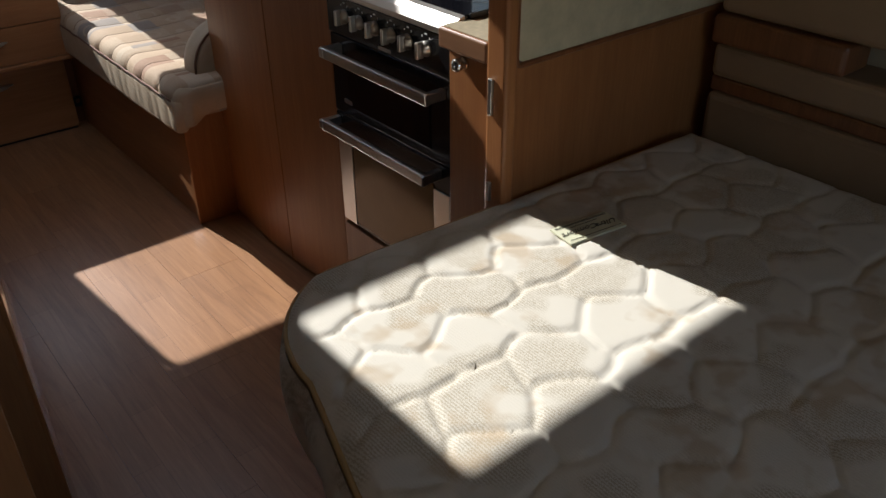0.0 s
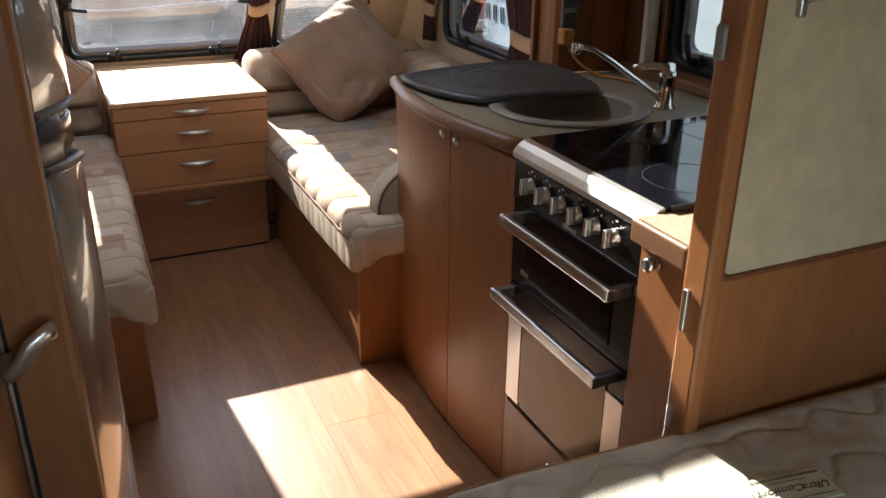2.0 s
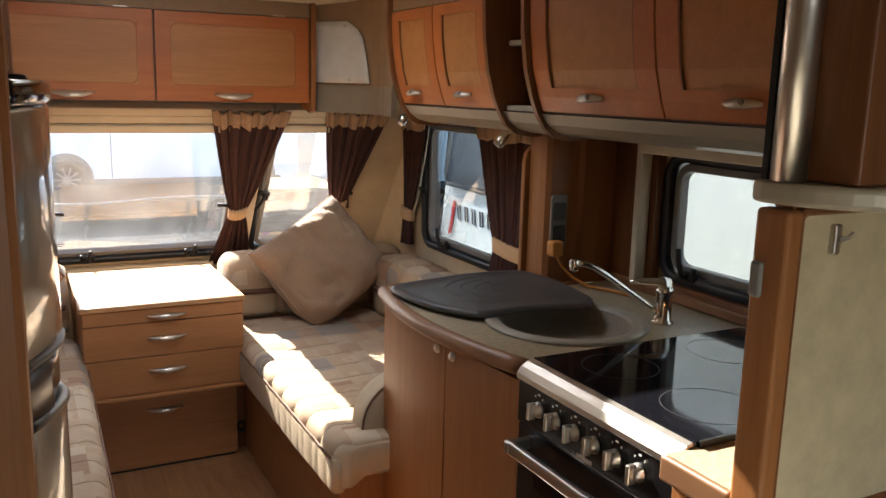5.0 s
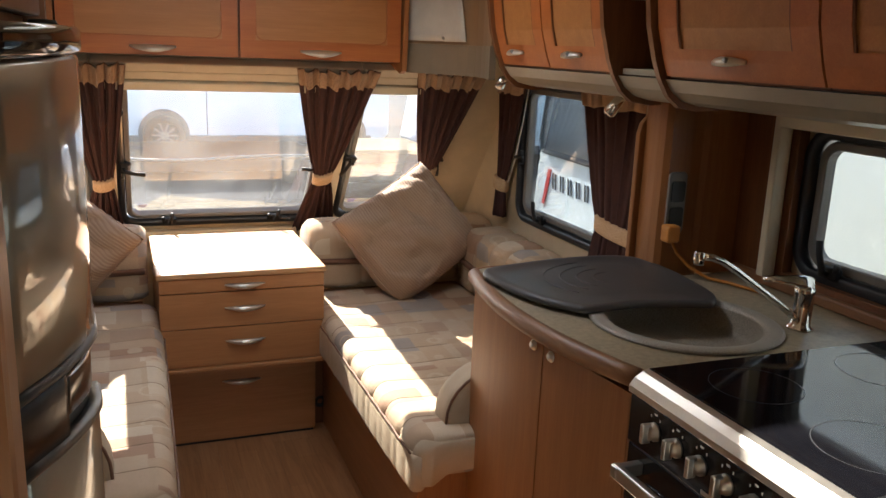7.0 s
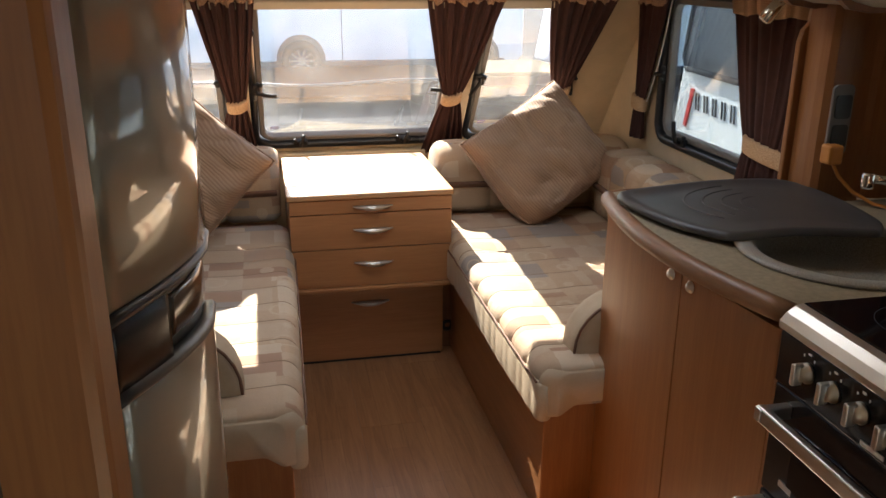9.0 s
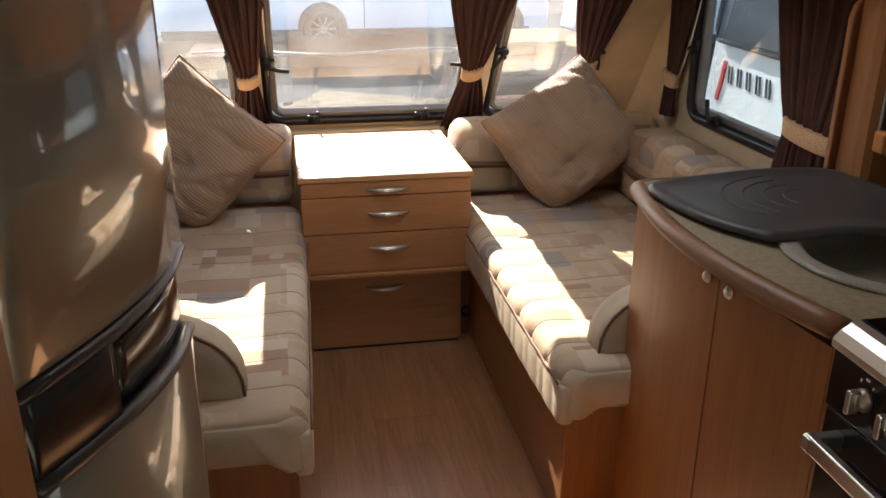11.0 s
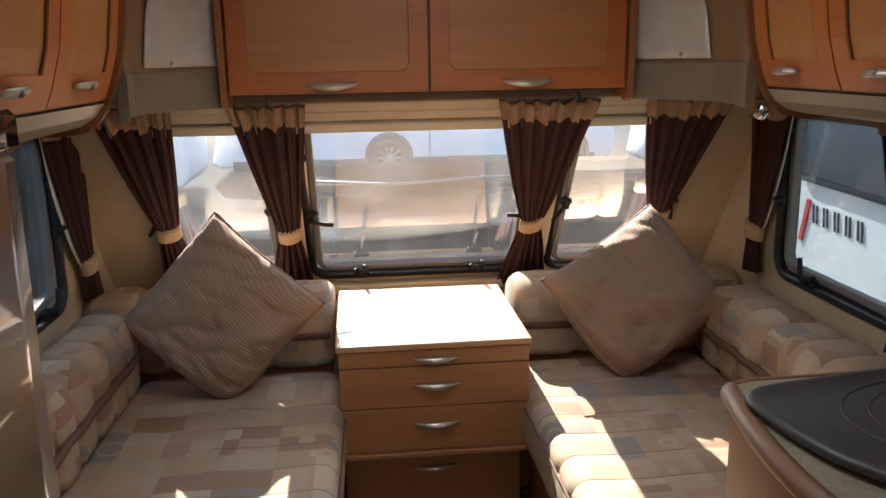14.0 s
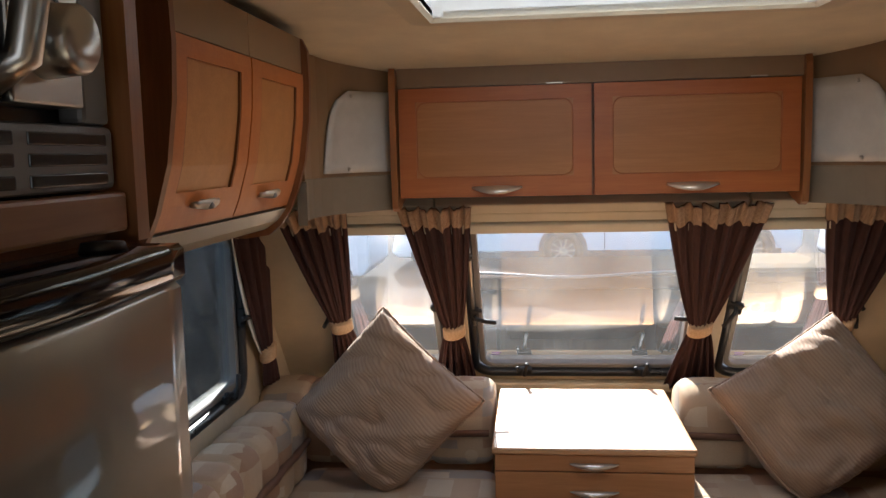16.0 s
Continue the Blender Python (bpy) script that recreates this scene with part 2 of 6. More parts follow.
M_RUBBER = plain("black_rubber_seal", (0.014, 0.016, 0.02), 0.3, bump=0)
M_ENAMEL = plain("black_enamel", (0.008, 0.008, 0.009), 0.22, bump=0)
M_HOB = plain("black_hob_glass", (0.006, 0.006, 0.008), 0.05, bump=0)
M_STEEL = plain("brushed_steel", (0.58, 0.55, 0.50), 0.32, 1.0, fine=300, bump=0.05)
M_CHROME = plain("chrome", (0.75, 0.74, 0.72), 0.1, 1.0, bump=0)
M_SATIN = plain("satin_nickel_handle", (0.62, 0.57, 0.50), 0.3, 0.85, bump=0)
M_FRIDGE = plain("silver_fridge_door", (0.26, 0.235, 0.185), 0.32, 0.65, vary=0.06, bump=0.0)
M_FRIDGE.node_tree.nodes["Principled BSDF"].inputs["Coat Weight"].default_value = 0.9
M_FRIDGE.node_tree.nodes["Principled BSDF"].inputs["Coat Roughness"].default_value = 0.04
M_FRIDGE.node_tree.nodes["Principled BSDF"].inputs["Coat IOR"].default_value = 2.0
M_DARKPLATE = plain("dark_bronze_plate", (0.05, 0.035, 0.025), 0.15, 0.4, bump=0)
M_DARKGREYRING = plain("dark_grey_print", (0.05, 0.05, 0.052), 0.3, bump=0)
M_GREYPL = plain("grey_plastic", (0.20, 0.19, 0.18), 0.4, bump=0)
M_LID = plain("dark_grey_moulded_plastic", (0.062, 0.056, 0.053), 0.45, fine=500, bump=0.15)
M_WORKTOP = plain("beige_speckled_laminate", (0.36, 0.30, 0.20), 0.35, vary=0.22, scale=70, bump=0.03)
M_RIMGREY = plain("pale_grey_speckled_rim", (0.36, 0.33, 0.28), 0.4, vary=0.4, scale=420, bump=0.05)
M_SINK = plain("grey_speckled_sink", (0.27, 0.24, 0.195), 0.35, vary=0.5, scale=420, bump=0.05)
# Brown base colour of the oven glass stands in for the reflected floor.
M_GLASSTAN = plain("oven_glass_reflecting", (0.20, 0.125, 0.055), 0.12, bump=0)
M_WHITE = plain("white_plastic", (0.75, 0.73, 0.68), 0.35, bump=0)
M_ORANGE = plain("orange_plastic", (0.55, 0.22, 0.04), 0.45, bump=0)
M_CURTAIN = plain("brown_curtain_cloth", (0.056, 0.021, 0.017), 0.9, vary=0.2, scale=30, fine=900, bump=0.3)
M_BEIGEBOARD = plain("mottled_beige_board", (0.50, 0.42, 0.27), 0.55, vary=0.14, scale=22, bump=0.03)
M_LAMP = plain("opal_lamp_cover", (0.56, 0.55, 0.51), 0.12, vary=0.08, scale=14, bump=0)
M_TAN = plain("tan_piping", (0.42, 0.27, 0.10), 0.7, bump=0.2)
M_SEAM = plain("tan_stitching", (0.27, 0.18, 0.11), 0.8, bump=0)
M_BROWNBAND = plain("brown_woven_band", (0.17, 0.085, 0.05), 0.8, fine=700, bump=0.3)


def trim_mat():
    mat = material("checked_beige_trim", (0.5, 0.36, 0.2), 0.85)
    ch = mat.node_tree.nodes.new("ShaderNodeTexChecker")
    ch.inputs["Scale"].default_value = 330
    ch.inputs["Color1"].default_value, ch.inputs["Color2"].default_value = (0.47, 0.31, 0.19, 1), (0.31, 0.19, 0.115, 1)
    mat.node_tree.links.new(coords(mat), ch.inputs[0])
    colour_in(mat, ch.outputs[0])
    bump_in(mat, ch.outputs[1], 0.3, 0.001)
    return mat


M_TRIM = trim_mat()


def tie_mat():
    mat = material("beige_woven_tie", (0.6, 0.42, 0.25), 0.85)
    n = noise_tex(mat, coords(mat), 300, 2)
    colour_in(mat, ramp(mat, n, [(0.35, (0.44, 0.28, 0.15)), (0.65, (0.66, 0.47, 0.29))]))
    bump_in(mat, n, 0.4, 0.001)
    return mat


M_TIE = tie_mat()


def upholstery():
    """Beige upholstery with woven blocks in cream, rust and slate, and fine weave."""
    mat = material("patterned_upholstery", (0.5, 0.4, 0.3), 0.85)
    nt = mat.node_tree
    def blocks(size, shift):
        """One random value for each woven block."""
        add = nt.nodes.new("ShaderNodeVectorMath")
        add.operation = "ADD"
        add.inputs[1].default_value = shift
        wob = nt.nodes.new("ShaderNodeTexNoise")
        wob.inputs["Scale"].default_value = 55.0
        nt.links.new(coords(mat), wob.inputs["Vector"])
        part_ = nt.nodes.new("ShaderNodeVectorMath")
        part_.operation = "SCALE"
        part_.inputs["Scale"].default_value = 0.008
        nt.links.new(wob.outputs["Color"], part_.inputs[0])
        both = nt.nodes.new("ShaderNodeVectorMath")
        both.operation = "ADD"
        nt.links.new(coords(mat), both.inputs[0])
        nt.links.new(part_.outputs[0], both.inputs[1])
        nt.links.new(both.outputs[0], add.inputs[0])
        snap = nt.nodes.new("ShaderNodeVectorMath")
        snap.operation = "SNAP"
        snap.inputs[1].default_value = size
        nt.links.new(add.outputs[0], snap.inputs[0])
        wn_ = nt.nodes.new("ShaderNodeTexWhiteNoise")
        nt.links.new(snap.outputs[0], wn_.inputs["Vector"])
        return wn_.outputs["Value"]

    tones = [(0.0, (0.47, 0.345, 0.225)), (0.32, (0.50, 0.385, 0.265)), (0.50, (0.355, 0.215, 0.135)), (0.62, (0.47, 0.345, 0.23)), (0.76, (0.315, 0.275, 0.24)), (0.85, (0.56, 0.46, 0.335)), (0.93, (0.42, 0.29, 0.195))]
    a = ramp(mat, blocks((0.135, 0.088, 0.11), (3.0, 3.0, 3.0)), tones, True)
    b = ramp(mat, blocks((0.082, 0.125, 0.075), (3.04, 3.03, 3.02)), tones, True)
    c = mix(mat, ramp(mat, blocks((0.19, 0.16, 0.15), (5.1, 5.05, 5.0)), [(0.0, (0, 0, 0)), (0.5, (1, 1, 1))], True), a, b)
    c = mix(mat, 0.1, c, (0.46, 0.345, 0.235))
    v = coords(mat)
    rings = nt.nodes.new("ShaderNodeTexVoronoi")
    rings.inputs["Scale"].default_value = 6.0
    nt.links.new(v, rings.inputs["Vector"])
    band = ramp(mat, rings.outputs["Distance"], [(0.0, (0, 0, 0)), (0.17, (0, 0, 0)), (0.18, (0.7, 0.7, 0.7)), (0.23, (0, 0, 0))], True)
    c = mix(mat, band, c, (0.54, 0.43, 0.30))
    n = noise_tex(mat, coords(mat), 5, 3)
    c = mix(mat, 0.4, c, ramp(mat, n, [(0.3, (0.82, 0.75, 0.67)), (0.7, (1.12, 1.05, 0.96))]), "MULTIPLY")
    w = noise_tex(mat, coords(mat), 520, 2)
    colour_in(mat, mix(mat, 0.35, c, ramp(mat, w, [(0.35, (0.7, 0.68, 0.66)), (0.65, (1.15, 1.15, 1.15))]), "MULTIPLY"))
    bump_in(mat, w, 0.35, 0.0015)
    return mat


M_SEAT = upholstery()


def side_cloth():
    mat = material("plain_beige_upholstery", (0.52, 0.40, 0.27), 0.85)
    n, w = noise_tex(mat, coords(mat), 8, 4), noise_tex(mat, coords(mat), 600, 2)
    c = ramp(mat, n, [(0.3, (0.44, 0.33, 0.21)), (0.7, (0.56, 0.44, 0.30))])
    colour_in(mat, mix(mat, 0.3, c, ramp(mat, w, [(0.35, (0.75, 0.75, 0.75)), (0.65, (1.1, 1.1, 1.1))]), "MULTIPLY"))
    bump_in(mat, w, 0.3, 0.001)
    return mat


M_SIDE = side_cloth()


def corduroy(name, turn):
    mat = material(name, (0.32, 0.22, 0.15), 0.8)
    wv = mat.node_tree.nodes.new("ShaderNodeTexWave")
    wv.bands_direction = "X"
    wv.inputs["Scale"].default_value = 34.0
    wv.inputs["Distortion"].default_value, wv.inputs["Detail Scale"].default_value = 0.25, 1.5
    mat.node_tree.links.new(coords(mat, (1, 1, 1), turn), wv.inputs[0])
    n = noise_tex(mat, coords(mat), 9, 4)
    c = ramp(mat, wv.outputs["Fac"], [(0.1, (0.325, 0.207, 0.132)), (0.6, (0.380, 0.248, 0.160))])
    colour_in(mat, mix(mat, 0.5, c, ramp(mat, n, [(0.3, (0.8, 0.8, 0.8)), (0.7, (1.15, 1.13, 1.1))]), "MULTIPLY"))
    bump_in(mat, wv.outputs["Fac"], 0.5, 0.003)
    mat.node_tree.nodes["Principled BSDF"].inputs["Sheen Weight"].default_value = 0.05
    return mat


M_CORD = corduroy("brown_corduroy", (0, 45, 12))


def mattress_mat():
    mat = material("quilted_damask", (0.7, 0.66, 0.58), 0.8)
    nt = mat.node_tree
    v = coords(mat)
    patch = noise_tex(mat, v, 7, 2, 0.5)
    weave = nt.nodes.new("ShaderNodeTexWave")
    weave.inputs["Scale"].default_value, weave.inputs["Distortion"].default_value = 64.0, 6.0
    weave.inputs["Detail"].default_value, weave.inputs["Detail Scale"].default_value = 3, 6
    nt.links.new(v, weave.inputs[0])
    patt = mix(mat, ramp(mat, patch, [(0.48, (0, 0, 0)), (0.54, (1, 1, 1))]), (0, 0, 0), weave.outputs["Color"])
    c = mix(mat, patt, (0.64, 0.585, 0.49), (0.43, 0.365, 0.265))
    rust = ramp(mat, noise_tex(mat, v, 9, 3), [(0.56, (0, 0, 0)), (0.64, (0.6, 0.6, 0.6))])
    c = mix(mat, rust, c, (0.45, 0.33, 0.20))
    colour_in(mat, c)
    bump_in(mat, weave.outputs["Fac"], 0.25, 0.001)
    return mat


M_MATT = mattress_mat()


def glass_mat(name, tint=(1, 1, 1), haze=0.05, ior=1.34):
    mat = bpy.data.materials.new(name)
    mat.use_nodes = True
    nt = mat.node_tree
    nt.nodes.remove(nt.nodes["Principled BSDF"])
    out = nt.nodes["Material Output"]
    tr, gl, df = nt.nodes.new("ShaderNodeBsdfTransparent"), nt.nodes.new("ShaderNodeBsdfGlossy"), nt.nodes.new("ShaderNodeBsdfTranslucent")
    tr.inputs[0].default_value = (*tint, 1)
    gl.inputs["Roughness"].default_value = 0.03
    df.inputs[0].default_value = (0.8, 0.78, 0.74, 1)
    m1, m2 = nt.nodes.new("ShaderNodeMixShader"), nt.nodes.new("ShaderNodeMixShader")
    fr = nt.nodes.new("ShaderNodeFresnel")
    fr.inputs[0].default_value = ior
    dirt = nt.nodes.new("ShaderNodeMath")
    dirt.operation = "MULTIPLY"
    dirt.inputs[1].default_value = haze * 2
    nt.links.new(noise_tex(mat, coords(mat), 6, 5, 0.6), dirt.inputs[0])
    nt.links.new(fr.outputs[0], m1.inputs[0])
    nt.links.new(tr.outputs[0], m1.inputs[1])
    nt.links.new(gl.outputs[0], m1.inputs[2])
    nt.links.new(dirt.outputs[0], m2.inputs[0])
    nt.links.new(m1.outputs[0], m2.inputs[1])
    nt.links.new(df.outputs[0], m2.inputs[2])
    nt.links.new(m2.outputs[0], out.inputs[0])
    return mat


M_PANE = glass_mat("clear_acrylic_pane", (0.86, 0.88, 0.90), 0.028, 1.34)
M_PANE_SIDE = glass_mat("tinted_acrylic_pane", (0.70, 0.745, 0.745), 0.012, 1.12)


# ---- the caravan's shell ----
WALL = 1.10
fl = struct("floor", bm_box(-1.14, 1.14, -1.75, 3.70, -0.06, -0.006), M_FLOOR, "worn oak-effect laminate floor boards", "floor")
ceil_profile = [(-1.75, 1.93), (1.35, 1.93), (1.70, 1.81), (1.87, 1.80), (1.87, 1.86), (1.70, 1.88), (1.35, 2.0), (-1.75, 2.0)]
cb = bm_prism(ceil_profile, -1.16, 1.16, "x")
front_profile = [(2.45, 1.79), (3.05, 1.735), (3.30, 1.70), (3.30, 1.77), (3.05, 1.80), (2.45, 1.86)]
join(cb, bm_prism(front_profile, -1.16, 1.16, "x"))
for xa, xb in ((-1.16, -0.38), (0.42, 1.16)):
    join(cb, bm_prism([(1.87, 1.80), (2.45, 1.79), (2.45, 1.86), (1.87, 1.86)], xa, xb, "x"))
struct("ceiling", cb, M_CEIL, "cream lined caravan ceiling with a roof light opening", "ceiling")

M_RIGHT = Matrix(((0, 0, -1, WALL), (1, 0, 0, 0), (0, 1, 0, 0), (0, 0, 0, 1)))
M_LEFT = Matrix(((0, 0, 1, -WALL), (1, 0, 0, 0), (0, 1, 0, 0), (0, 0, 0, 1)))
R_WIN = (2.16, 3.06, 0.80, 1.30)
K_WIN = (0.78, 1.58, 0.965, 1.27)
L_WIN = (2.35, 3.14, 0.77, 1.28)
struct("wall_right", bm_panel_wall(-1.75, 3.72, -0.06, 1.95, [R_WIN, K_WIN], 0.04, M_RIGHT), M_CREAM, "cream lined side wall with two windows", "wall")
struct("wall_left", bm_panel_wall(-1.75, 3.72, -0.06, 1.95, [L_WIN], 0.04, M_LEFT), M_CREAM, "cream lined side wall with a window", "wall")
struct("wall_back", bm_panel_wall(-1.14, 1.14, -0.06, 2.0, [(-0.62, 0.62, 0.95, 1.55)], 0.04, Matrix(((-1, 0, 0, 0), (0, 0, 1, -1.75), (0, 1, 0, 0), (0, 0, 0, 1)))), M_CREAM, "plain cream lined end wall", "wall")
SLOPE = math.hypot(0.73, 1.0)
FV = Vector((0, -0.73, 1.0)).normalized()
M_FRONT = basis((0, 3.665, 0.655), (1, 0, 0), FV)


def fv(z):
    """Distance up the sloping front at a height."""
    return (z - 0.655) * SLOPE


F_MID = (-0.375, 0.375, fv(0.70), fv(1.30))
F_LEFT = (-0.87, -0.49, fv(0.70), fv(1.30))
F_RIGHT = (0.49, 0.87, fv(0.70), fv(1.30))
struct("wall_front", bm_panel_wall(-1.12, 1.12, -0.02, fv(1.42), [F_MID, F_LEFT, F_RIGHT], 0.04, M_FRONT), M_CREAM, "sloping cream front wall with three windows", "wall")
struct("wall_front_low", bm_box(-1.12, 1.12, 3.665, 3.705, -0.06, 0.655), M_CREAM, "cream front wall below the windows", "wall")
struct("wall_front_top", bm_box(-1.12, 1.12, 3.14, 3.18, 1.40, 1.82), M_TAUPE, "wall behind the front lockers", "wall")


M_STICK = material("faded_purple_print", (0.35, 0.25, 0.42), 0.6)


def window(name, m, hole, label, pane_mat, latches=(), stays=()):
    """A hinged acrylic window: black seal, inner frame, pane, corner latches."""
    u0, u1, v0, v1 = hole
    w, h = u1 - u0, v1 - v0
    c = m @ Matrix.Translation(((u0 + u1) / 2, (v0 + v1) / 2, 0))
    win = thing(name, c.translation, label, "window", "", "structure")
    part("seal", moved(bm_ring(w + 0.05, h + 0.05, 0.075, 0.030, -0.03, 0.012, 0.006), c), M_RUBBER, win, "black rubber window seal", True)
    part("frame", moved(bm_ring(w - 0.012, h - 0.012, 0.055, 0.022, -0.036, -0.006, 0.004), c), M_GREYPL, win, "grey window frame")
    p = part("pane", moved(bm_prism(rounded_rect(w - 0.03, h - 0.03, 0.05), -0.036, -0.030, "z"), c), pane_mat, win, "clear acrylic pane")
    p.visible_shadow = False
    for row in range(2):
        part("sticker", moved(bm_box(-w / 2 + 0.05, -w / 2 + 0.085 - 0.006 * row, -h / 2 + 0.062 - 0.010 * row, -h / 2 + 0.067 - 0.010 * row, -0.0298, -0.0292), c), M_STICK, win, "tiny faded purple print")
    for u, v, turn in latches:
        lm = c @ Matrix.Translation((u * w / 2, v * h / 2, 0)) @ pose(0, 0, 0, 0, 0, turn) @ Matrix.Diagonal((1.25, 1.25, 1.25, 1))
        b = bm_box(-0.022, 0.022, -0.010, 0.012, 0.0, 0.016, 0.004)
        join(b, bm_tube([(0, 0, 0.012), (0, 0.004, 0.028), (0.004, 0.034, 0.034), (0.008, 0.060, 0.034)], 0.006, 8))
        join(b, bm_tube([(-0.016, 0.006, 0.012), (-0.02, 0.02, 0.014)], 0.006, 8))
        part("latch", moved(b, lm), M_LATCH, win, "black plastic window latch", True)
    for u in stays:
        a = c @ Vector((u * w / 2, -0.15 * h, 0.010))
        b2 = c @ Vector((u * w / 2, 0.48 * h, 0.006))
        st = part("stay", bm_tube([a, b2], 0.006, 8), M_STEEL, win, "metal window stay", True)
        kb = bm_lathe([(0.0, 0), (0.011, 0), (0.013, 0.012), (0.010, 0.02), (0, 0.02)], c @ Matrix.Translation((u * w / 2, 0.30 * h, 0.012)), 12)
        part("stay_knob", kb, M_BLACK, st, "black stay knob", True)
    return win


LAT = [(-0.55, -0.97, 0), (0.58, -0.97, 0), (-0.99, -0.15, -90), (0.99, -0.15, 90)]
window("window_1", M_FRONT, F_MID, "large clear front window with black seal and latches", M_PANE, LAT, (-1.0,))
window("window_2", M_FRONT, F_LEFT, "narrow clear front window with black seal", M_PANE, [(-0.98, -0.05, 160), (0.98, -0.05, 200)], ())
window("window_3", M_FRONT, F_RIGHT, "narrow clear front window with black seal", M_PANE, [(-0.98, -0.05, 160), (0.98, -0.05, 200)], ())
window("window_4", M_RIGHT, R_WIN, "side window with thick black seal beside the seat", M_PANE_SIDE, [(0.99, -0.1, 90), (0.55, -0.97, 0), (-0.9, -0.97, 0)], ())
window("window_5", M_RIGHT, K_WIN, "kitchen window with thick black seal", M_PANE_SIDE, [(0.75, -0.95, 0)], ())
window("window_6", M_LEFT, L_WIN, "side window with thick black seal beside the seat", M_PANE_SIDE, [(0.99, -0.1, 90), (0.6, -0.97, 0)], ())

# blind cassettes over the front windows
for k, (xa, xb) in enumerate(((-0.46, 0.46), (-0.93, -0.465), (0.465, 0.93))):
    bl = thing("window_blind", M_FRONT @ Vector(((xa + xb) / 2, fv(1.31), 0)), "cream ribbed roller blind cassette above the window", "blind", "front window blinds")
    for j in range(3):
        v0 = fv(1.275 + 0.033 * j)
        part("rail", moved(bm_box(xa, xb, v0, v0 + 0.036, 0.005, 0.045 - 0.007 * (j % 2), 0.005), M_FRONT), M_BLINDBOX, bl)
# posts between the front windows
for xa in (-0.432, 0.432):
    struct("trim", moved(bm_box(xa - 0.035, xa + 0.035, fv(0.69), fv(1.27), 0.0005, 0.014, 0.005), M_FRONT), M_BLINDBOX, "cream window post", "trim")
struct("trim", bm_box(-0.95, 0.95, 3.60, 3.664, 0.625, 0.66, 0.008), M_CREAM, "cream ledge under the front windows", "trim")

# roof light surround and pane
rl = thing("window_7", (0.02, 2.16, 1.80), "cream framed roof light in the ceiling", "window", "", "structure")
RLM = basis((0.02, 2.16, 1.795), (1, 0, 0), (0, -1, 0)) @ Matrix.Rotation(radians(1.2), 4, "X")
part("frame", moved(bm_ring(0.91, 0.69, 0.05, 0.060, -0.002, 0.022, 0.008), RLM), M_BLINDBOX, rl, "cream plastic surround")
part("liner", moved(bm_ring(0.806, 0.586, 0.03, 0.008, -0.08, 0.012, 0.002), RLM), M_WHITE, rl, "white inner liner")
dome = part("pane", moved(bm_prism(rounded_rect(0.83, 0.61, 0.05), -0.10, -0.094, "z"), RLM), M_PANE, rl, "clear roof dome")
dome.visible_shadow = False

# ---- bedroom end: partition, wardrobe wall, bed ----
struct("partition", bm_box(0.412, 1.098, 0.612, 0.640, -0.004, 1.93), M_WOOD, "beech veneered partition beside the cooker", "partition")
post = thing("partition_post", (0.39, 0.605, 0.0), "beech post at the end of the partition", "post", "", "structure")
part("post", bm_prism([(0.382, 0.592), (0.4115, 0.592), (0.4115, 0.645), (0.382, 0.645)], 0.0, 1.30, "z", 0.007, 3), M_WOOD, post)
hg = bm_box(0.374, 0.382, 0.622, 0.632, 0.775, 0.845, 0.002)
part("hinge", hg, M_STEEL, post, "small steel hinge")
part("hinge", bm_box(0.374, 0.382, 0.622, 0.632, 0.60, 0.64, 0.002), M_STEEL, post, "small steel hinge")
part("door_buffer", bm_box(0.373, 0.382, 0.620, 0.638, 1.185, 1.232, 0.004), M_GREYPL, post, "grey plastic door catch")
flap = thing("folding_table", (0.7, 0.58, 0.89), "mottled beige board edged in dark wood against the partition", "table")
part("board", moved(bm_prism(rounded_rect(0.65, 0.420, 0.012), 0.001, 0.012, "z", 0.0), basis((0.743, 0.611, 1.082), (1, 0, 0), (0, 0, 1))), M_BEIGEBOARD, flap)
part("edging", moved(bm_ring(0.672, 0.442, 0.018, 0.011, 0.001, 0.016, 0.003), basis((0.743, 0.611, 1.082), (1, 0, 0), (0, 0, 1))), M_DARKWOOD, flap, "dark wood edging")
part("catch", bm_box(0.468, 0.482, 0.590, 0.600, 1.240, 1.280, 0.003), M_STEEL, flap, "steel turn catch")
part("catch_pin", bm_tube([(0.475, 0.59, 1.261), (0.486, 0.584, 1.263), (0.492, 0.582, 1.269)], 0.003, 8), M_STEEL, flap, "steel catch pin")

# curved corner unit above the partition
cu = thing("corner_unit", (0.5, 0.6, 1.3), "wooden overhead corner unit with silver rounded edge and curved shelf", "cabinet")
arc = [(0.383, 0.655), (0.378, 0.635)] + [(0.380 + 0.30 * (1 - math.cos(radians(a))), 0.620 - 0.17 * math.sin(radians(a))) for a in range(6, 91, 6)] + [(1.09, 0.445), (1.09, 0.66), (0.40, 0.66)]
part("shelf", bm_prism(arc, 1.306, 1.334, "z", 0.007, 3), M_GREYTRIM, cu, "taupe edged curved shelf")
part("body", bm_box(0.425, 1.095, 0.535, 0.655, 1.335, 1.90, 0.004), M_DARKWOOD, cu, "dark red-brown wood side")
part("edge_tube", bm_tube([(0.402, 0.616, 1.335), (0.402, 0.616, 1.90)], 0.022, 24), M_STEEL, cu, "silver rounded edge strip", True)
part("door_strip", bm_box(0.56, 0.575, 0.530, 0.5345, 1.35, 1.90), M_BLACK, cu, "dark joint strip")
part("pull", bm_box(0.64, 0.652, 0.512, 0.5345, 1.45, 1.80, 0.004), M_STEEL, cu, "silver vertical pull")
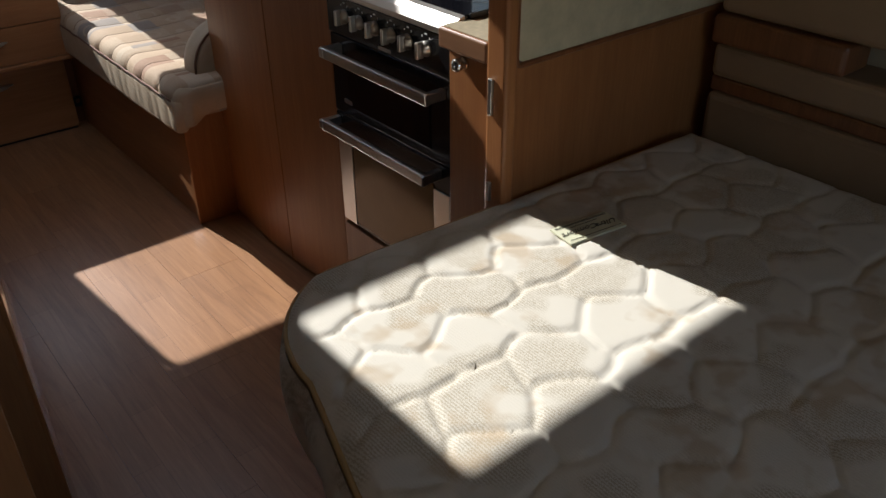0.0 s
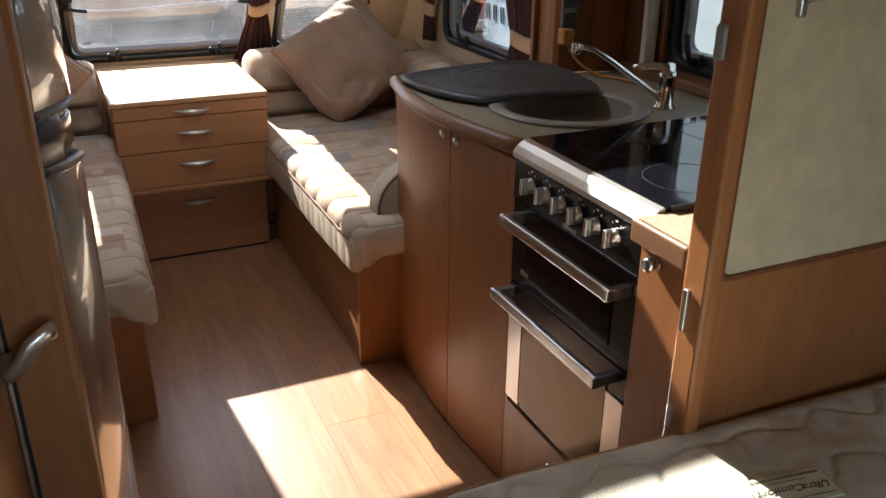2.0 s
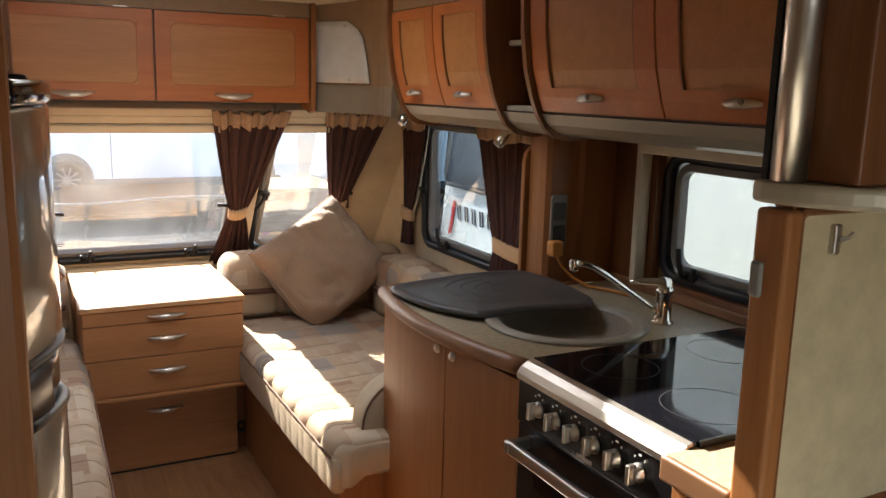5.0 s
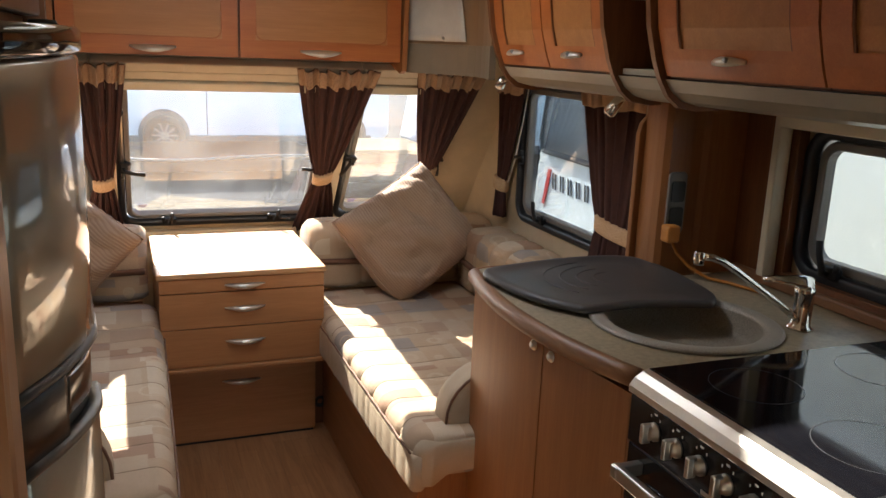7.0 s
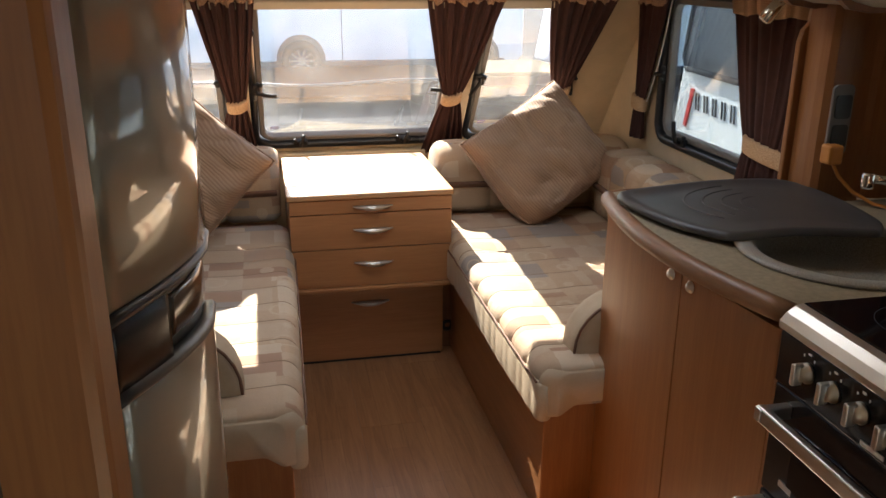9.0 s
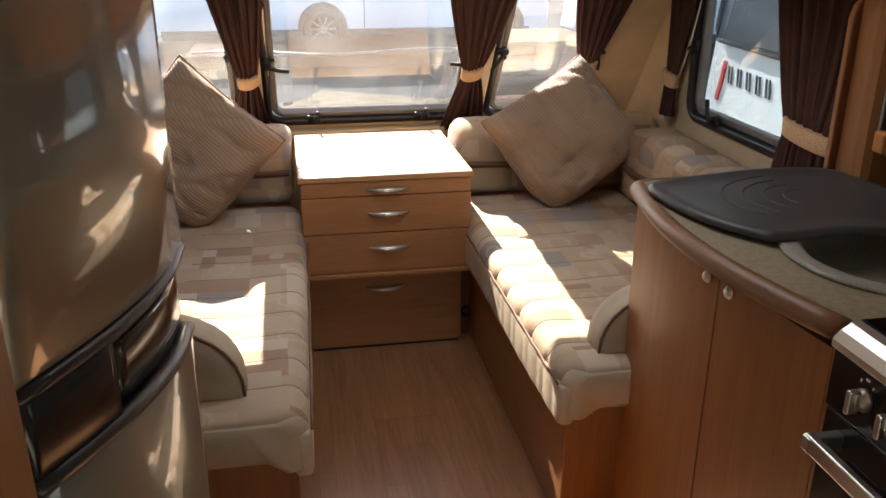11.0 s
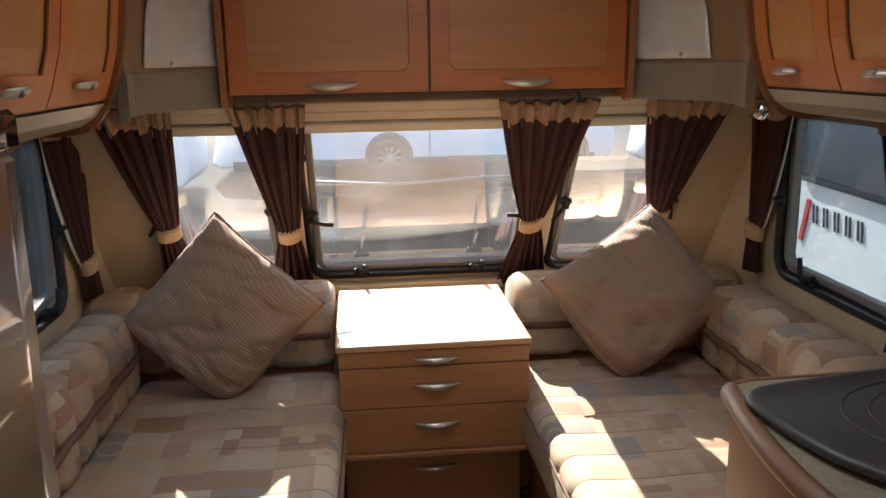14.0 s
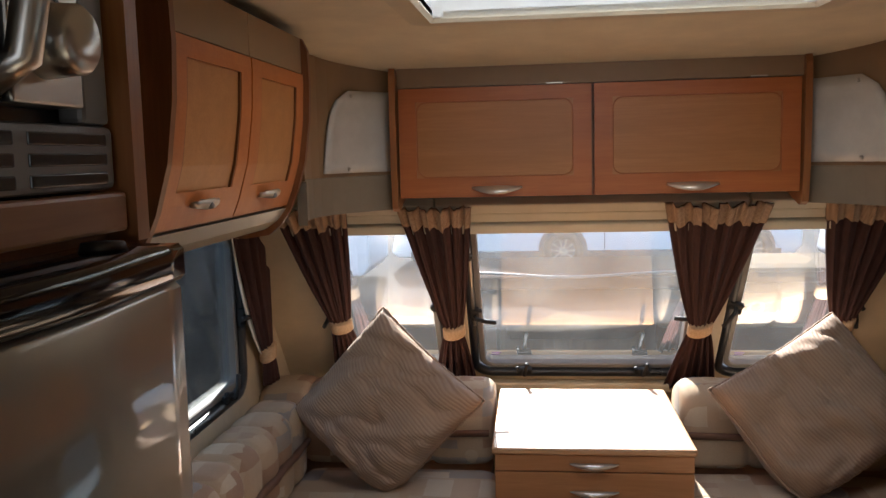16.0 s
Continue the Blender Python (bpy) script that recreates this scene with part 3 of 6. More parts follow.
part("back_plate", bm_box(0.390, 0.402, 0.6385, 0.648, 1.335, 1.90), M_BLACK, cu, "black side gap strip")

# left side: wardrobe with door beside the bed
wd = thing("wardrobe", (-0.8, 0.5, 0), "beech washroom wall end with a silver lever door handle", "wardrobe")
part("body", bm_box(-1.095, -0.535, 0.25, 0.702, 0, 1.92, 0.004), M_WARD_SHADED, wd)
part("end_panel", bm_prism([(-1.09, 0.704), (-0.466, 0.704), (-0.459, 0.710), (-0.457, 0.720), (-0.457, 0.765), (-0.466, 0.774), (-1.09, 0.774)], 0, 1.92, "z"), M_WARD_SHADED, wd, "beech end panel beside the fridge")
part("door_strip", bm_box(-0.5345, -0.5285, 0.696, 0.7035, 0.02, 1.90, 0.002), M_STEEL, wd, "silver door edge strip")
part("door_gap", bm_box(-0.5280, -0.5245, 0.699, 0.7035, 0.02, 1.90), M_BLACK, wd, "dark door gap")
hd = bm_tube([(-0.530, 0.690, 0.911), (-0.522, 0.676, 0.895), (-0.510, 0.668, 0.911), (-0.497, 0.668, 0.931), (-0.484, 0.672, 0.939), (-0.476, 0.678, 0.940)], 0.009, 10, [0.014, 0.014, 0.013, 0.012, 0.012, 0.013], 0.7)
part("handle", hd, M_SATIN, wd, "silver lever handle", True)
part("handle_screw", bm_lathe([(0, 0), (0.006, 0), (0.005, 0.004), (0, 0.004)], Matrix.Translation((-0.478, 0.672, 0.940)) @ pose(0, 0, 0, 90, 0, 0), 12), M_BLACK, wd, "dark screw cap", True)


def left_edge(y):
    """The free side of the bed at a distance along the van."""
    if y > 0.40:
        a = min(1.0, (y - 0.40) / 0.235)
        return -0.158 + 0.205 * (1 - math.sqrt(max(0.0, 1 - a * a)))
    return -0.158 - 0.30 * (0.40 - y) if y > -0.1 else -0.308 + 0.02 * (y + 0.1)


def quilt(x, y):
    """Height of the quilted top: puffed cells with stitched, wavy six-sided borders."""
    x, y = x + 0.010 * math.sin(y * 42) + 0.012 * noise.noise(Vector((x * 6, y * 6, 1))), y + 0.012 * math.sin(x * 37 + 1) + 0.012 * noise.noise(Vector((x * 6, y * 6, 7)))
    best, second = 9.0, 9.0
    pitch, row = 0.142, 0.104
    r0 = math.floor(y / row)
    for r in (r0 - 1, r0, r0 + 1, r0 + 2):
        off = 0.5 * (r % 2)
        c0 = math.floor(x / pitch - off)
        for c in (c0, c0 + 1):
            d = math.hypot((x - (c + off) * pitch) * 0.86, y - r * row)
            if d < best:
                best, second = d, best
            elif d < second:
                second = d
    e = min(1.0, (second - best) / 0.040)
    return 0.0068 * (1 - (1 - e) ** 5)


def far_slant(x):
    """How far the end of the mattress stands off the partition."""
    return 0.045 * max(0.0, (x - 0.1) / 0.85)


bed = thing("mattress", (0.35, -0.2, 0.41), "cream quilted mattress with tan piping on the bed base", "mattress")
TOP, RIGHT_END, FAR = 0.597, 0.955, 0.632
ny, nx = 230, 156
bm = bmesh.new()
grid = []
for j in range(ny + 1):
    y = -1.05 + (FAR + 1.05) * (1 - (1 - j / ny) ** 1.25)
    lx = left_edge(y)
    line = []
    for i in range(nx + 1):
        u = (i / nx) ** 1.15
        x = lx + (RIGHT_END - lx) * u
        near = min(x - lx + 0.004, FAR - y + 0.004, RIGHT_END - x + 0.004)
        yy = y - far_slant(x) * max(0.0, min(1.0, (y + 0.2) / 0.8))
        roll = 0.016 * max(0.0, 1 - near / 0.035) ** 2
        line.append(bm.verts.new((x, yy, TOP + quilt(x, y) * min(1, near / 0.03) - roll)))
    grid.append(line)
for a, b in zip(grid, grid[1:]):
    for i in range(nx):
        bm.faces.new([a[i], a[i + 1], b[i + 1], b[i]])
part("quilted_top", bm, M_MATT, bed, "cream damask quilted top", True)
rim = [(left_edge(y), y) for y in [-1.05 + 0.05 * k for k in range(29)] + [0.37, 0.40, 0.43, 0.46, 0.49, 0.52, 0.545, 0.57, 0.59, 0.605, 0.615, 0.624, 0.632]]
rim += [(0.12 + 0.08 * k, 0.632 - far_slant(0.12 + 0.08 * k)) for k in range(11)]
part("piping", bm_tube([(x, y, TOP - 0.014) for x, y in rim], 0.0055, 8), M_TAN, bed, "tan piping", True)
side = []
dense = []
for (xa, ya), (xb, yb) in zip(rim, rim[1:]):
    steps = max(1, int(math.hypot(xb - xa, yb - ya) / 0.012))
    dense += [(xa + (xb - xa) * k / steps, ya + (yb - ya) * k / steps) for k in range(steps)]
run = 0.0
for k, (x, y) in enumerate(dense):
    px, py = dense[k - 1] if k else (x, y - 0.01)
    run += math.hypot(x - px, y - py)
    d = Vector((x - px, y - py, 0)).normalized()
    out = Vector((-d.y, d.x, 0))
    column = []
    for j in range(13):
        z = TOP - 0.018 - 0.16 * j / 12
        puff = quilt(run * 0.8, z * 1.6) + 0.012 * math.sin(math.pi * j / 12)
        column.append((x + out.x * puff, y + out.y * puff, z))
    side.append(column)
part("quilted_side", bm_loft(side, closed=False, caps=False), M_MATT, bed, "cream quilted border", True)
part("core", bm_prism([(x + 0.004 if k < 28 else x, y - (0.004 if k >= 28 else 0)) for k, (x, y) in enumerate(rim)] + [(RIGHT_END, 0.57), (RIGHT_END, -1.05)], TOP - 0.178, TOP - 0.02, "z"), M_SIDE, bed, "mattress underside")
base = [(x + 0.03, y - 0.03) for x, y in rim]
bb = thing("bed_base", (0.4, -0.2, 0), "dark wooden bed base on the floor", "bed")
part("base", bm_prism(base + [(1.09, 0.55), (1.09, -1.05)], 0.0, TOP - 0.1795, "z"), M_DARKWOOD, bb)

# mattress label
TM = Matrix.Translation((0.440, 0.425, TOP + 0.0105)) @ pose(0, 0, 0, 0, 0, 172) @ Matrix.Diagonal((0.85, 0.72, 1, 1))
tag = part("label_cloth", moved(bm_box(-0.075, 0.075, -0.042, 0.042, -0.004, 0.0, 0.001), TM), plain("label_cloth", (0.62, 0.60, 0.42), 0.7), bed, "cream printed cloth label")
M_INK = material("dark_ink", (0.11, 0.10, 0.07), 0.7)


def lettering(name, text, size, m, mat, parent, label="", shear=0.0):
    cu_ = bpy.data.curves.new(name, "FONT")
    cu_.body, cu_.size, cu_.align_x, cu_.align_y, cu_.shear, cu_.extrude = text, size, "CENTER", "CENTER", shear, 0.0004
    tmp = bpy.data.objects.new(name, cu_)
    scene.collection.objects.link(tmp)
    bpy.context.view_layer.update()
    me = bpy.data.meshes.new_from_object(tmp.evaluated_get(bpy.context.evaluated_depsgraph_get()))
    bpy.data.objects.remove(tmp)
    bm = bmesh.new()
    bm.from_mesh(me)
    return part(name, moved(bm, m), mat, parent, label)


lettering("script_word", "Comfort", 0.026, TM @ Matrix.Translation((0.022, 0.002, 0.001)), M_INK, tag, "dark script lettering", 0.45)
lettering("script_word", "Ultra", 0.026, TM @ Matrix.Translation((-0.045, 0.006, 0.001)), M_INK, tag, "dark script lettering", 0.45)
for v0, w in ((-0.034, 0.068), (-0.030, 0.068), (0.030, 0.068), (-0.020, 0.036)):
    part("print_line", moved(bm_box(-w, w, v0, v0 + 0.0014, 0.0006, 0.0012), TM), M_INK, tag, "thin dark printed line")

# headboard panels on the side wall
hb = thing("headboard", (1.0, 0, 0.40), "brown padded headboard with dark wooden rails on the side wall", "headboard")
for z0, z1 in ((0.40, 0.69), (0.725, 0.80), (0.864, 1.5)):
    part("pad", bm_box(0.975, 1.096, -1.0, 0.575, z0, z1, 0.015, 3), M_TAUPE, hb, "brown padded panel")
part("rail", bm_box(0.962, 1.06, 0.28, 0.578, 0.801, 0.862, 0.010, 3), M_DARKWOOD, hb, "dark wooden rail")
part("low_rail", bm_box(0.985, 1.06, -1.0, 0.575, 0.691, 0.724, 0.006), M_DARKWOOD, hb, "dark wooden rail")

# ---- kitchen ----
def front_x(y):
    """The bowed front of the worktop."""
    if y < 1.245:
        return 0.395
    s = (y - 1.245) / (1.945 - 1.245)
    return 0.425 - 0.052 * math.sin(math.pi * min(1, s * 1.02)) ** 0.9 - 0.015 * s


ys = [1.245 + 0.7 * k / 18 for k in range(19)]
outline = [(front_x(y), y) for y in ys] + [(0.425, 1.962), (0.46, 1.975), (0.70, 1.985), (0.86, 1.99), (0.86, 1.77), (1.095, 1.77), (1.095, 1.245)]
wt = thing("worktop", (0.75, 1.6, 0.86), "beige speckled worktop with a rounded wooden edge", "worktop")
inner = [(x + (0.022 if k < 19 else 0), y - (0.016 if 19 <= k <= 22 else 0)) for k, (x, y) in enumerate(outline)]
hole = [(0.685 + 0.159 * math.cos(math.tau * k / 40 - 0.47), 1.452 + 0.159 * math.sin(math.tau * k / 40 - 0.47)) for k in range(41)]
part("top", bm_prism(inner + hole + [inner[-1]], 0.862, 0.901, "z"), M_WORKTOP, wt, "speckled beige laminate")
edge_pts = [(x + 0.012, y) for x, y in outline[:19]] + [(0.432, 1.952), (0.465, 1.962), (0.70, 1.972), (0.855, 1.977)]
rings = []
for k, (x, y) in enumerate(edge_pts):
    a, b = Vector((*edge_pts[max(0, k - 1)], 0)), Vector((*edge_pts[min(len(edge_pts) - 1, k + 1)], 0))
    d = (b - a).normalized()
    out = Vector((-d.y, d.x, 0))
    ring = []
    for w, z in ((-0.014, 0.868), (0.003, 0.868), (0.009, 0.872), (0.011, 0.882), (0.009, 0.893), (0.003, 0.900), (-0.006, 0.9028), (-0.014, 0.9022)):
        ring.append(Vector((x, y, z)) + out * w)
    rings.append(ring)
part("edge", bm_loft(rings), M_EDGE, wt, "rounded brown wooden edge", True)
end = bm_prism([(0.3965, 0.6455), (0.3965, 0.772), (0.40, 0.784), (1.095, 0.784), (1.095, 0.645)], 0.8625, 0.9015, "z", 0.0)
part("end_top", end, M_WORKTOP, wt, "beige worktop end piece")
part("end_edge", bm_box(0.384, 0.396, 0.6455, 0.784, 0.862, 0.9025, 0.0055, 4), M_EDGE, wt, "rounded wooden edge")
part("upstand", bm_box(1.055, 1.095, 0.65, 1.765, 0.9025, 0.93, 0.006), M_EDGE, wt, "wooden upstand against the wall")


def cup_x(y):
    """The gently bowed cupboard front."""
    return 0.430 - 0.022 * math.sin(math.pi * min(1.0, max(0.0, (y - 1.25) / 0.70)))


def cupboard_door(y0, y1, name, knob_y):
    n = 10
    pts = [(cup_x(y0 + (y1 - y0) * k / n), y0 + (y1 - y0) * k / n) for k in range(n + 1)]
    cd = part(name, bm_prism(pts + [(x + 0.018, y) for x, y in reversed(pts)], 0.012, 0.858, "z"), M_WOOD, cup, "curved beech cupboard door")
    kx = cup_x(knob_y)
    kn = bm_lathe([(0.0, 0), (0.0115, 0), (0.012, 0.003), (0.009, 0.004), (0.0085, 0.007), (0.006, 0.009), (0, 0.0095)], Matrix.Translation((kx, knob_y, 0.836)) @ pose(0, 0, 0, 0, -90, 0), 14)
    part("knob", kn, M_SATIN, cd, "round satin push button", True)


cup = thing("sink_cupboard", (0.7, 1.6, 0), "beech bow-fronted sink cupboard with two doors", "cabinet")
cupboard_door(1.250, 1.532, "door", 1.500)
cupboard_door(1.536, 1.940, "door", 1.572)
part("end_panel", bm_box(0.445, 1.09, 1.942, 1.958, 0.0, 0.86), M_WOOD, cup, "beech end panel")
part("carcass", bm_box(0.475, 1.09, 1.25, 1.94, 0.0, 0.70), M_DARKWOOD, cup)
part("side_panel", bm_box(0.43, 1.09, 1.232, 1.248, 0.0, 0.861), M_WOOD, cup)

nc = thing("narrow_cupboard", (0.4, 0.71, 0), "narrow beech cupboard with a round lock beside the cooker", "cabinet")
nd = part("door", bm_box(0.402, 0.420, 0.650, 0.772, 0.03, 0.858, 0.002), M_WOOD, nc)
part("carcass", bm_box(0.421, 1.09, 0.648, 0.776, 0.0, 0.861), M_DARKWOOD, nc)
kn = bm_lathe([(0.0, 0), (0.013, 0), (0.013, 0.006), (0.009, 0.010), (0.013, 0.016), (0.013, 0.022), (0.009, 0.026), (0, 0.026)], Matrix.Translation((0.402, 0.727, 0.841)) @ pose(0, 0, 0, 0, -90, 0), 18)
part("knob", kn, M_CHROME, nd, "round chrome lock knob", True)

# cooker
ck = thing("cooker", (0.7, 1.01, 0), "black and stainless built-in cooker with ceramic hob", "cooker")
part("body", bm_box(0.4405, 1.05, 0.785, 1.228, 0.025, 0.872), M_ENAMEL, ck, "black cooker body")
part("hob", bm_box(0.452, 1.03, 0.782, 1.236, 0.897, 0.910, 0.003), M_HOB, ck, "black glass hob")
part("hob_rest", bm_box(0.452, 1.03, 0.786, 1.232, 0.873, 0.8965), M_BLACK, ck)
tr = bm_prism([(0.414, 0.872), (0.414, 0.884), (0.424, 0.8965), (0.438, 0.9055), (0.4515, 0.9095), (0.4515, 0.872)], 0.782, 1.236, "y", 0.002, 2)
part("front_trim", tr, M_STEEL, ck, "brushed steel front trim")
for bx, by, br_ in ((0.58, 1.12, 0.075), (0.86, 1.11, 0.085), (0.59, 0.89, 0.085), (0.86, 0.88, 0.07)):
    part("burner_mark", bm_lathe([(br_ - 0.0006, 0), (br_ + 0.0006, 0), (br_ + 0.0006, 0.0004), (br_ - 0.0006, 0.0004), (br_ - 0.0006, 0)], Matrix.Translation((bx, by, 0.9101)), 48), M_DARKGREYRING, ck, "thin printed cooking zone ring")
part("side_trim", bm_box(0.46, 1.03, 0.776, 0.7815, 0.896, 0.9125, 0.001), M_BLACK, ck, "thin black hob edge")
part("control_panel", bm_box(0.417, 0.439, 0.784, 1.230, 0.785, 0.871, 0.002), M_ENAMEL, ck, "black control panel")
for k in range(6):
    ky = 0.862 + 0.0588 * k
    km = Matrix.Translation((0.417, ky, 0.832)) @ pose(0, 0, 0, 0, -90, 0)
    kb = part("knob", bm_lathe([(0.0, 0), (0.016, 0), (0.016, 0.004), (0.0125, 0.008), (0.0125, 0.016), (0, 0.016)], km, 20), M_STEEL, ck, "steel cooker knob", True)
    part("grip", moved(bm_box(-0.017, 0.017, -0.0045, 0.0045, 0.010, 0.027, 0.002), km), M_STEEL, kb, "flat knob grip")
    part("mark", moved(bm_box(-0.0015, 0.0015, -0.0035, 0.0035, 0, 0.0008), Matrix.Translation((0.4165, ky, 0.862)) @ pose(0, 0, 0, 0, -90, 0)), M_WHITE, ck, "small white dial mark")
    for o in (-0.012, 0.012):
        part("mark", moved(bm_box(-0.002, 0.002, -0.001, 0.001, 0, 0.0008), Matrix.Translation((0.4165, ky + o, 0.856)) @ pose(0, 0, 0, 0, -90, 0)), M_WHITE, ck, "small white dial mark")
part("badge", bm_box(0.4155, 0.417, 0.985, 1.03, 0.790, 0.797), M_STEEL, ck, "small blank maker's badge")


def oven_handle(z, y0, y1, parent):
    b = bm_box(0.366, 0.380, y0, y1, z - 0.013, z + 0.013, 0.003)
    join(b, bm_box(0.364, 0.419, y0, y0 + 0.016, z - 0.011, z + 0.011, 0.002))
    join(b, bm_box(0.364, 0.419, y1 - 0.016, y1, z - 0.011, z + 0.011, 0.002))
    part("handle", b, M_STEEL, parent, "square steel bar handle")


g = part("grill_door", bm_box(0.419, 0.439, 0.786, 1.228, 0.592, 0.782, 0.002), M_ENAMEL, ck, "black grill door")
part("glass", bm_box(0.4165, 0.4188, 0.855, 1.165, 0.615, 0.735, 0.001), M_HOB, g, "dark glass window")
part("badge", bm_box(0.416, 0.4186, 1.15, 1.182, 0.622, 0.632), M_STEEL, g, "small blank badge")
oven_handle(0.752, 0.803, 1.195, g)
o = part("oven_door", bm_box(0.419, 0.439, 0.786, 1.228, 0.288, 0.588, 0.002), M_ENAMEL, ck, "black oven door with steel sides")
for ya, yb in ((0.790, 0.845), (1.165, 1.222)):
    part("steel_side", bm_box(0.4155, 0.4187, ya, yb, 0.292, 0.525, 0.001), M_STEEL, o, "brushed steel strip")
part("glass", bm_box(0.4162, 0.4188, 0.847, 1.163, 0.300, 0.535, 0.001), M_GLASSTAN, o, "oven glass, floor reflection put into its brown")
oven_handle(0.568, 0.818, 1.222, o)
part("side_strip", bm_box(0.418, 0.438, 0.7765, 0.7838, 0.03, 0.871), M_BLACK, ck, "black side strip")
df = part("drawer_front", bm_box(0.419, 0.438, 0.79, 1.226, 0.032, 0.276, 0.002), M_WOOD, ck, "beech drawer front below the oven")
part("knob", bm_lathe([(0, 0), (0.006, 0), (0.005, 0.008), (0.012, 0.012), (0.012, 0.018), (0, 0.02)], Matrix.Translation((0.419, 1.0, 0.235)) @ pose(0, 0, 0, 0, -90, 0), 14), M_CHROME, df, "round chrome knob", True)

# sink with its moulded lid, tap
sk = thing("sink", (0.68, 1.46, 0.90), "round grey speckled sink let into the worktop", "sink")
SM = Matrix.Translation((0.685, 1.452, 0.9015))
part("rim", bm_lathe([(0.155, 0.0), (0.192, 0.0), (0.195, 0.004), (0.188, 0.008), (0.165, 0.008), (0.155, 0.002), (0.155, 0.0)], SM, 48), M_RIMGREY, sk, "grey speckled rim", True)
part("bowl", bm_lathe([(0.158, 0.004), (0.152, -0.008), (0.146, -0.035), (0.130, -0.048), (0.08, -0.053), (0.001, -0.054), (0.001, -0.058), (0.085, -0.057), (0.133, -0.052), (0.150, -0.037), (0.158, -0.008), (0.158, 0.004)], SM, 48), M_SINK, sk, "grey speckled bowl", True)
LID = [(0.420, 1.865), (0.403, 1.775), (0.428, 1.640), (0.478, 1.550), (0.512, 1.528), (0.640, 1.534), (0.765, 1.500), (0.800, 1.503), (0.842, 1.560), (0.868, 1.70), (0.868, 1.82), (0.835, 1.905), (0.700, 1.925), (0.560, 1.905)]
lid = []
for k in range(len(LID)):
    p0, p1, p2, p3 = (Vector(LID[(k + o) % len(LID)]) for o in (-1, 0, 1, 2))
    for j in range(5):
        t = j / 5
        lid.append(tuple(0.5 * (2 * p1 + (p2 - p0) * t + (2 * p0 - 5 * p1 + 4 * p2 - p3) * t * t + (3 * p1 - p0 - 3 * p2 + p3) * t ** 3)))
levels = [(1.0, 0.9105), (1.0, 0.917), (0.99, 0.922), (0.965, 0.9245), (0.90, 0.9250), (0.885, 0.9228), (0.60, 0.9238), (0.25, 0.9242), (0.02, 0.9242)]
cx, cy = 0.665, 1.725
ld = part("lid", bm_loft([[(cx + (x - cx) * q, cy + (y - cy) * q, z) for x, y in lid] for q, z in levels]), M_LID, sk, "dark grey moulded plastic lid", True)
for r in (0.06, 0.095, 0.13, 0.165):
    part("ridge", bm_tube([(0.70 + r * 1.15 * math.cos(radians(a)), 1.71 + r * 0.95 * math.sin(radians(a)), 0.9236) for a in range(100, 216, 8)], 0.0022, 6), M_LID, ld, "moulded ridge", True)
tap = thing("mixer_tap", (0.90, 1.358, 0.9015), "chrome mixer tap with a long straight swivel spout", "tap")
part("body", bm_lathe([(0.0, 0), (0.027, 0), (0.027, 0.004), (0.0195, 0.009), (0.0195, 0.070), (0.0205, 0.074), (0.0205, 0.084), (0.014, 0.092), (0, 0.094)], Matrix.Translation((0.90, 1.358, 0.9015)), 24), M_CHROME, tap, "", True)
part("spout", bm_tube([(0.893, 1.358, 0.922), (0.860, 1.362, 0.944), (0.80, 1.367, 0.984), (0.735, 1.373, 1.028), (0.700, 1.376, 1.049), (0.675, 1.378, 1.058), (0.655, 1.380, 1.060)], 0.0075, 12, [0.010, 0.0075, 0.0072, 0.0072, 0.0072, 0.0075, 0.0075]), M_CHROME, tap, "chrome swivel spout", True)
part("nozzle", bm_lathe([(0.0, 0), (0.0095, 0), (0.0105, 0.004), (0.0105, 0.022), (0.009, 0.026), (0, 0.026)], Matrix.Translation((0.648, 1.381, 1.044)), 16), M_CHROME, tap, "chrome outlet", True)
part("lever", bm_tube([(0.912, 1.352, 0.994), (0.895, 1.358, 1.000), (0.872, 1.368, 1.003), (0.845, 1.382, 1.003), (0.822, 1.394, 1.001)], 0.009, 12, [0.019, 0.017, 0.012, 0.009, 0.006], 0.4), M_CHROME, tap, "flat chrome lever", True)

# wall lining and pillar behind the sink
struct("lining_kitchen", bm_panel_wall(0.62, 1.80, 0.90, 1.36, [(0.76, 1.60, 0.945, 1.29)], 0.028, Matrix(((0, 0, -1, 1.068), (1, 0, 0, 0), (0, 1, 0, 0), (0, 0, 0, 1)))), M_DARKWOOD, "brown wood lining round the kitchen window", "wall")
kb = thing("kitchen_blind", (1.05, 1.2, 1.28), "cream blind frame round the kitchen window", "blind")
part("side_rail", bm_box(1.028, 1.066, 1.620, 1.642, 0.931, 1.325, 0.004), M_BLINDBOX, kb, "cream side rail")
part("top_rail", bm_box(1.016, 1.066, 0.72, 1.614, 1.285, 1.325, 0.004), M_BLINDBOX, kb, "cream top rail")
pl = thing("wall_pillar", (1.0, 1.93, 0.9), "beech pillar with a rounded front between kitchen and seats", "pillar", "", "structure")
rp = [(0.880, 1.84), (0.883, 1.815), (0.895, 1.802), (0.955, 1.80), (0.98, 1.795), (0.99, 1.782), (1.01, 1.775), (1.095, 1.775), (1.095, 1.893), (0.880, 1.893)]
rp = [(x - 0.025 if x < 1.0 else x, y) for x, y in rp]
part("pillar", bm_prism(rp, 0.9025, 1.36, "z"), M_WOOD, pl)
arch = [(0.838, 0.905), (0.838, 1.24), (0.844, 1.265), (0.862, 1.285), (0.90, 1.295), (1.09, 1.30), (1.09, 0.905)]
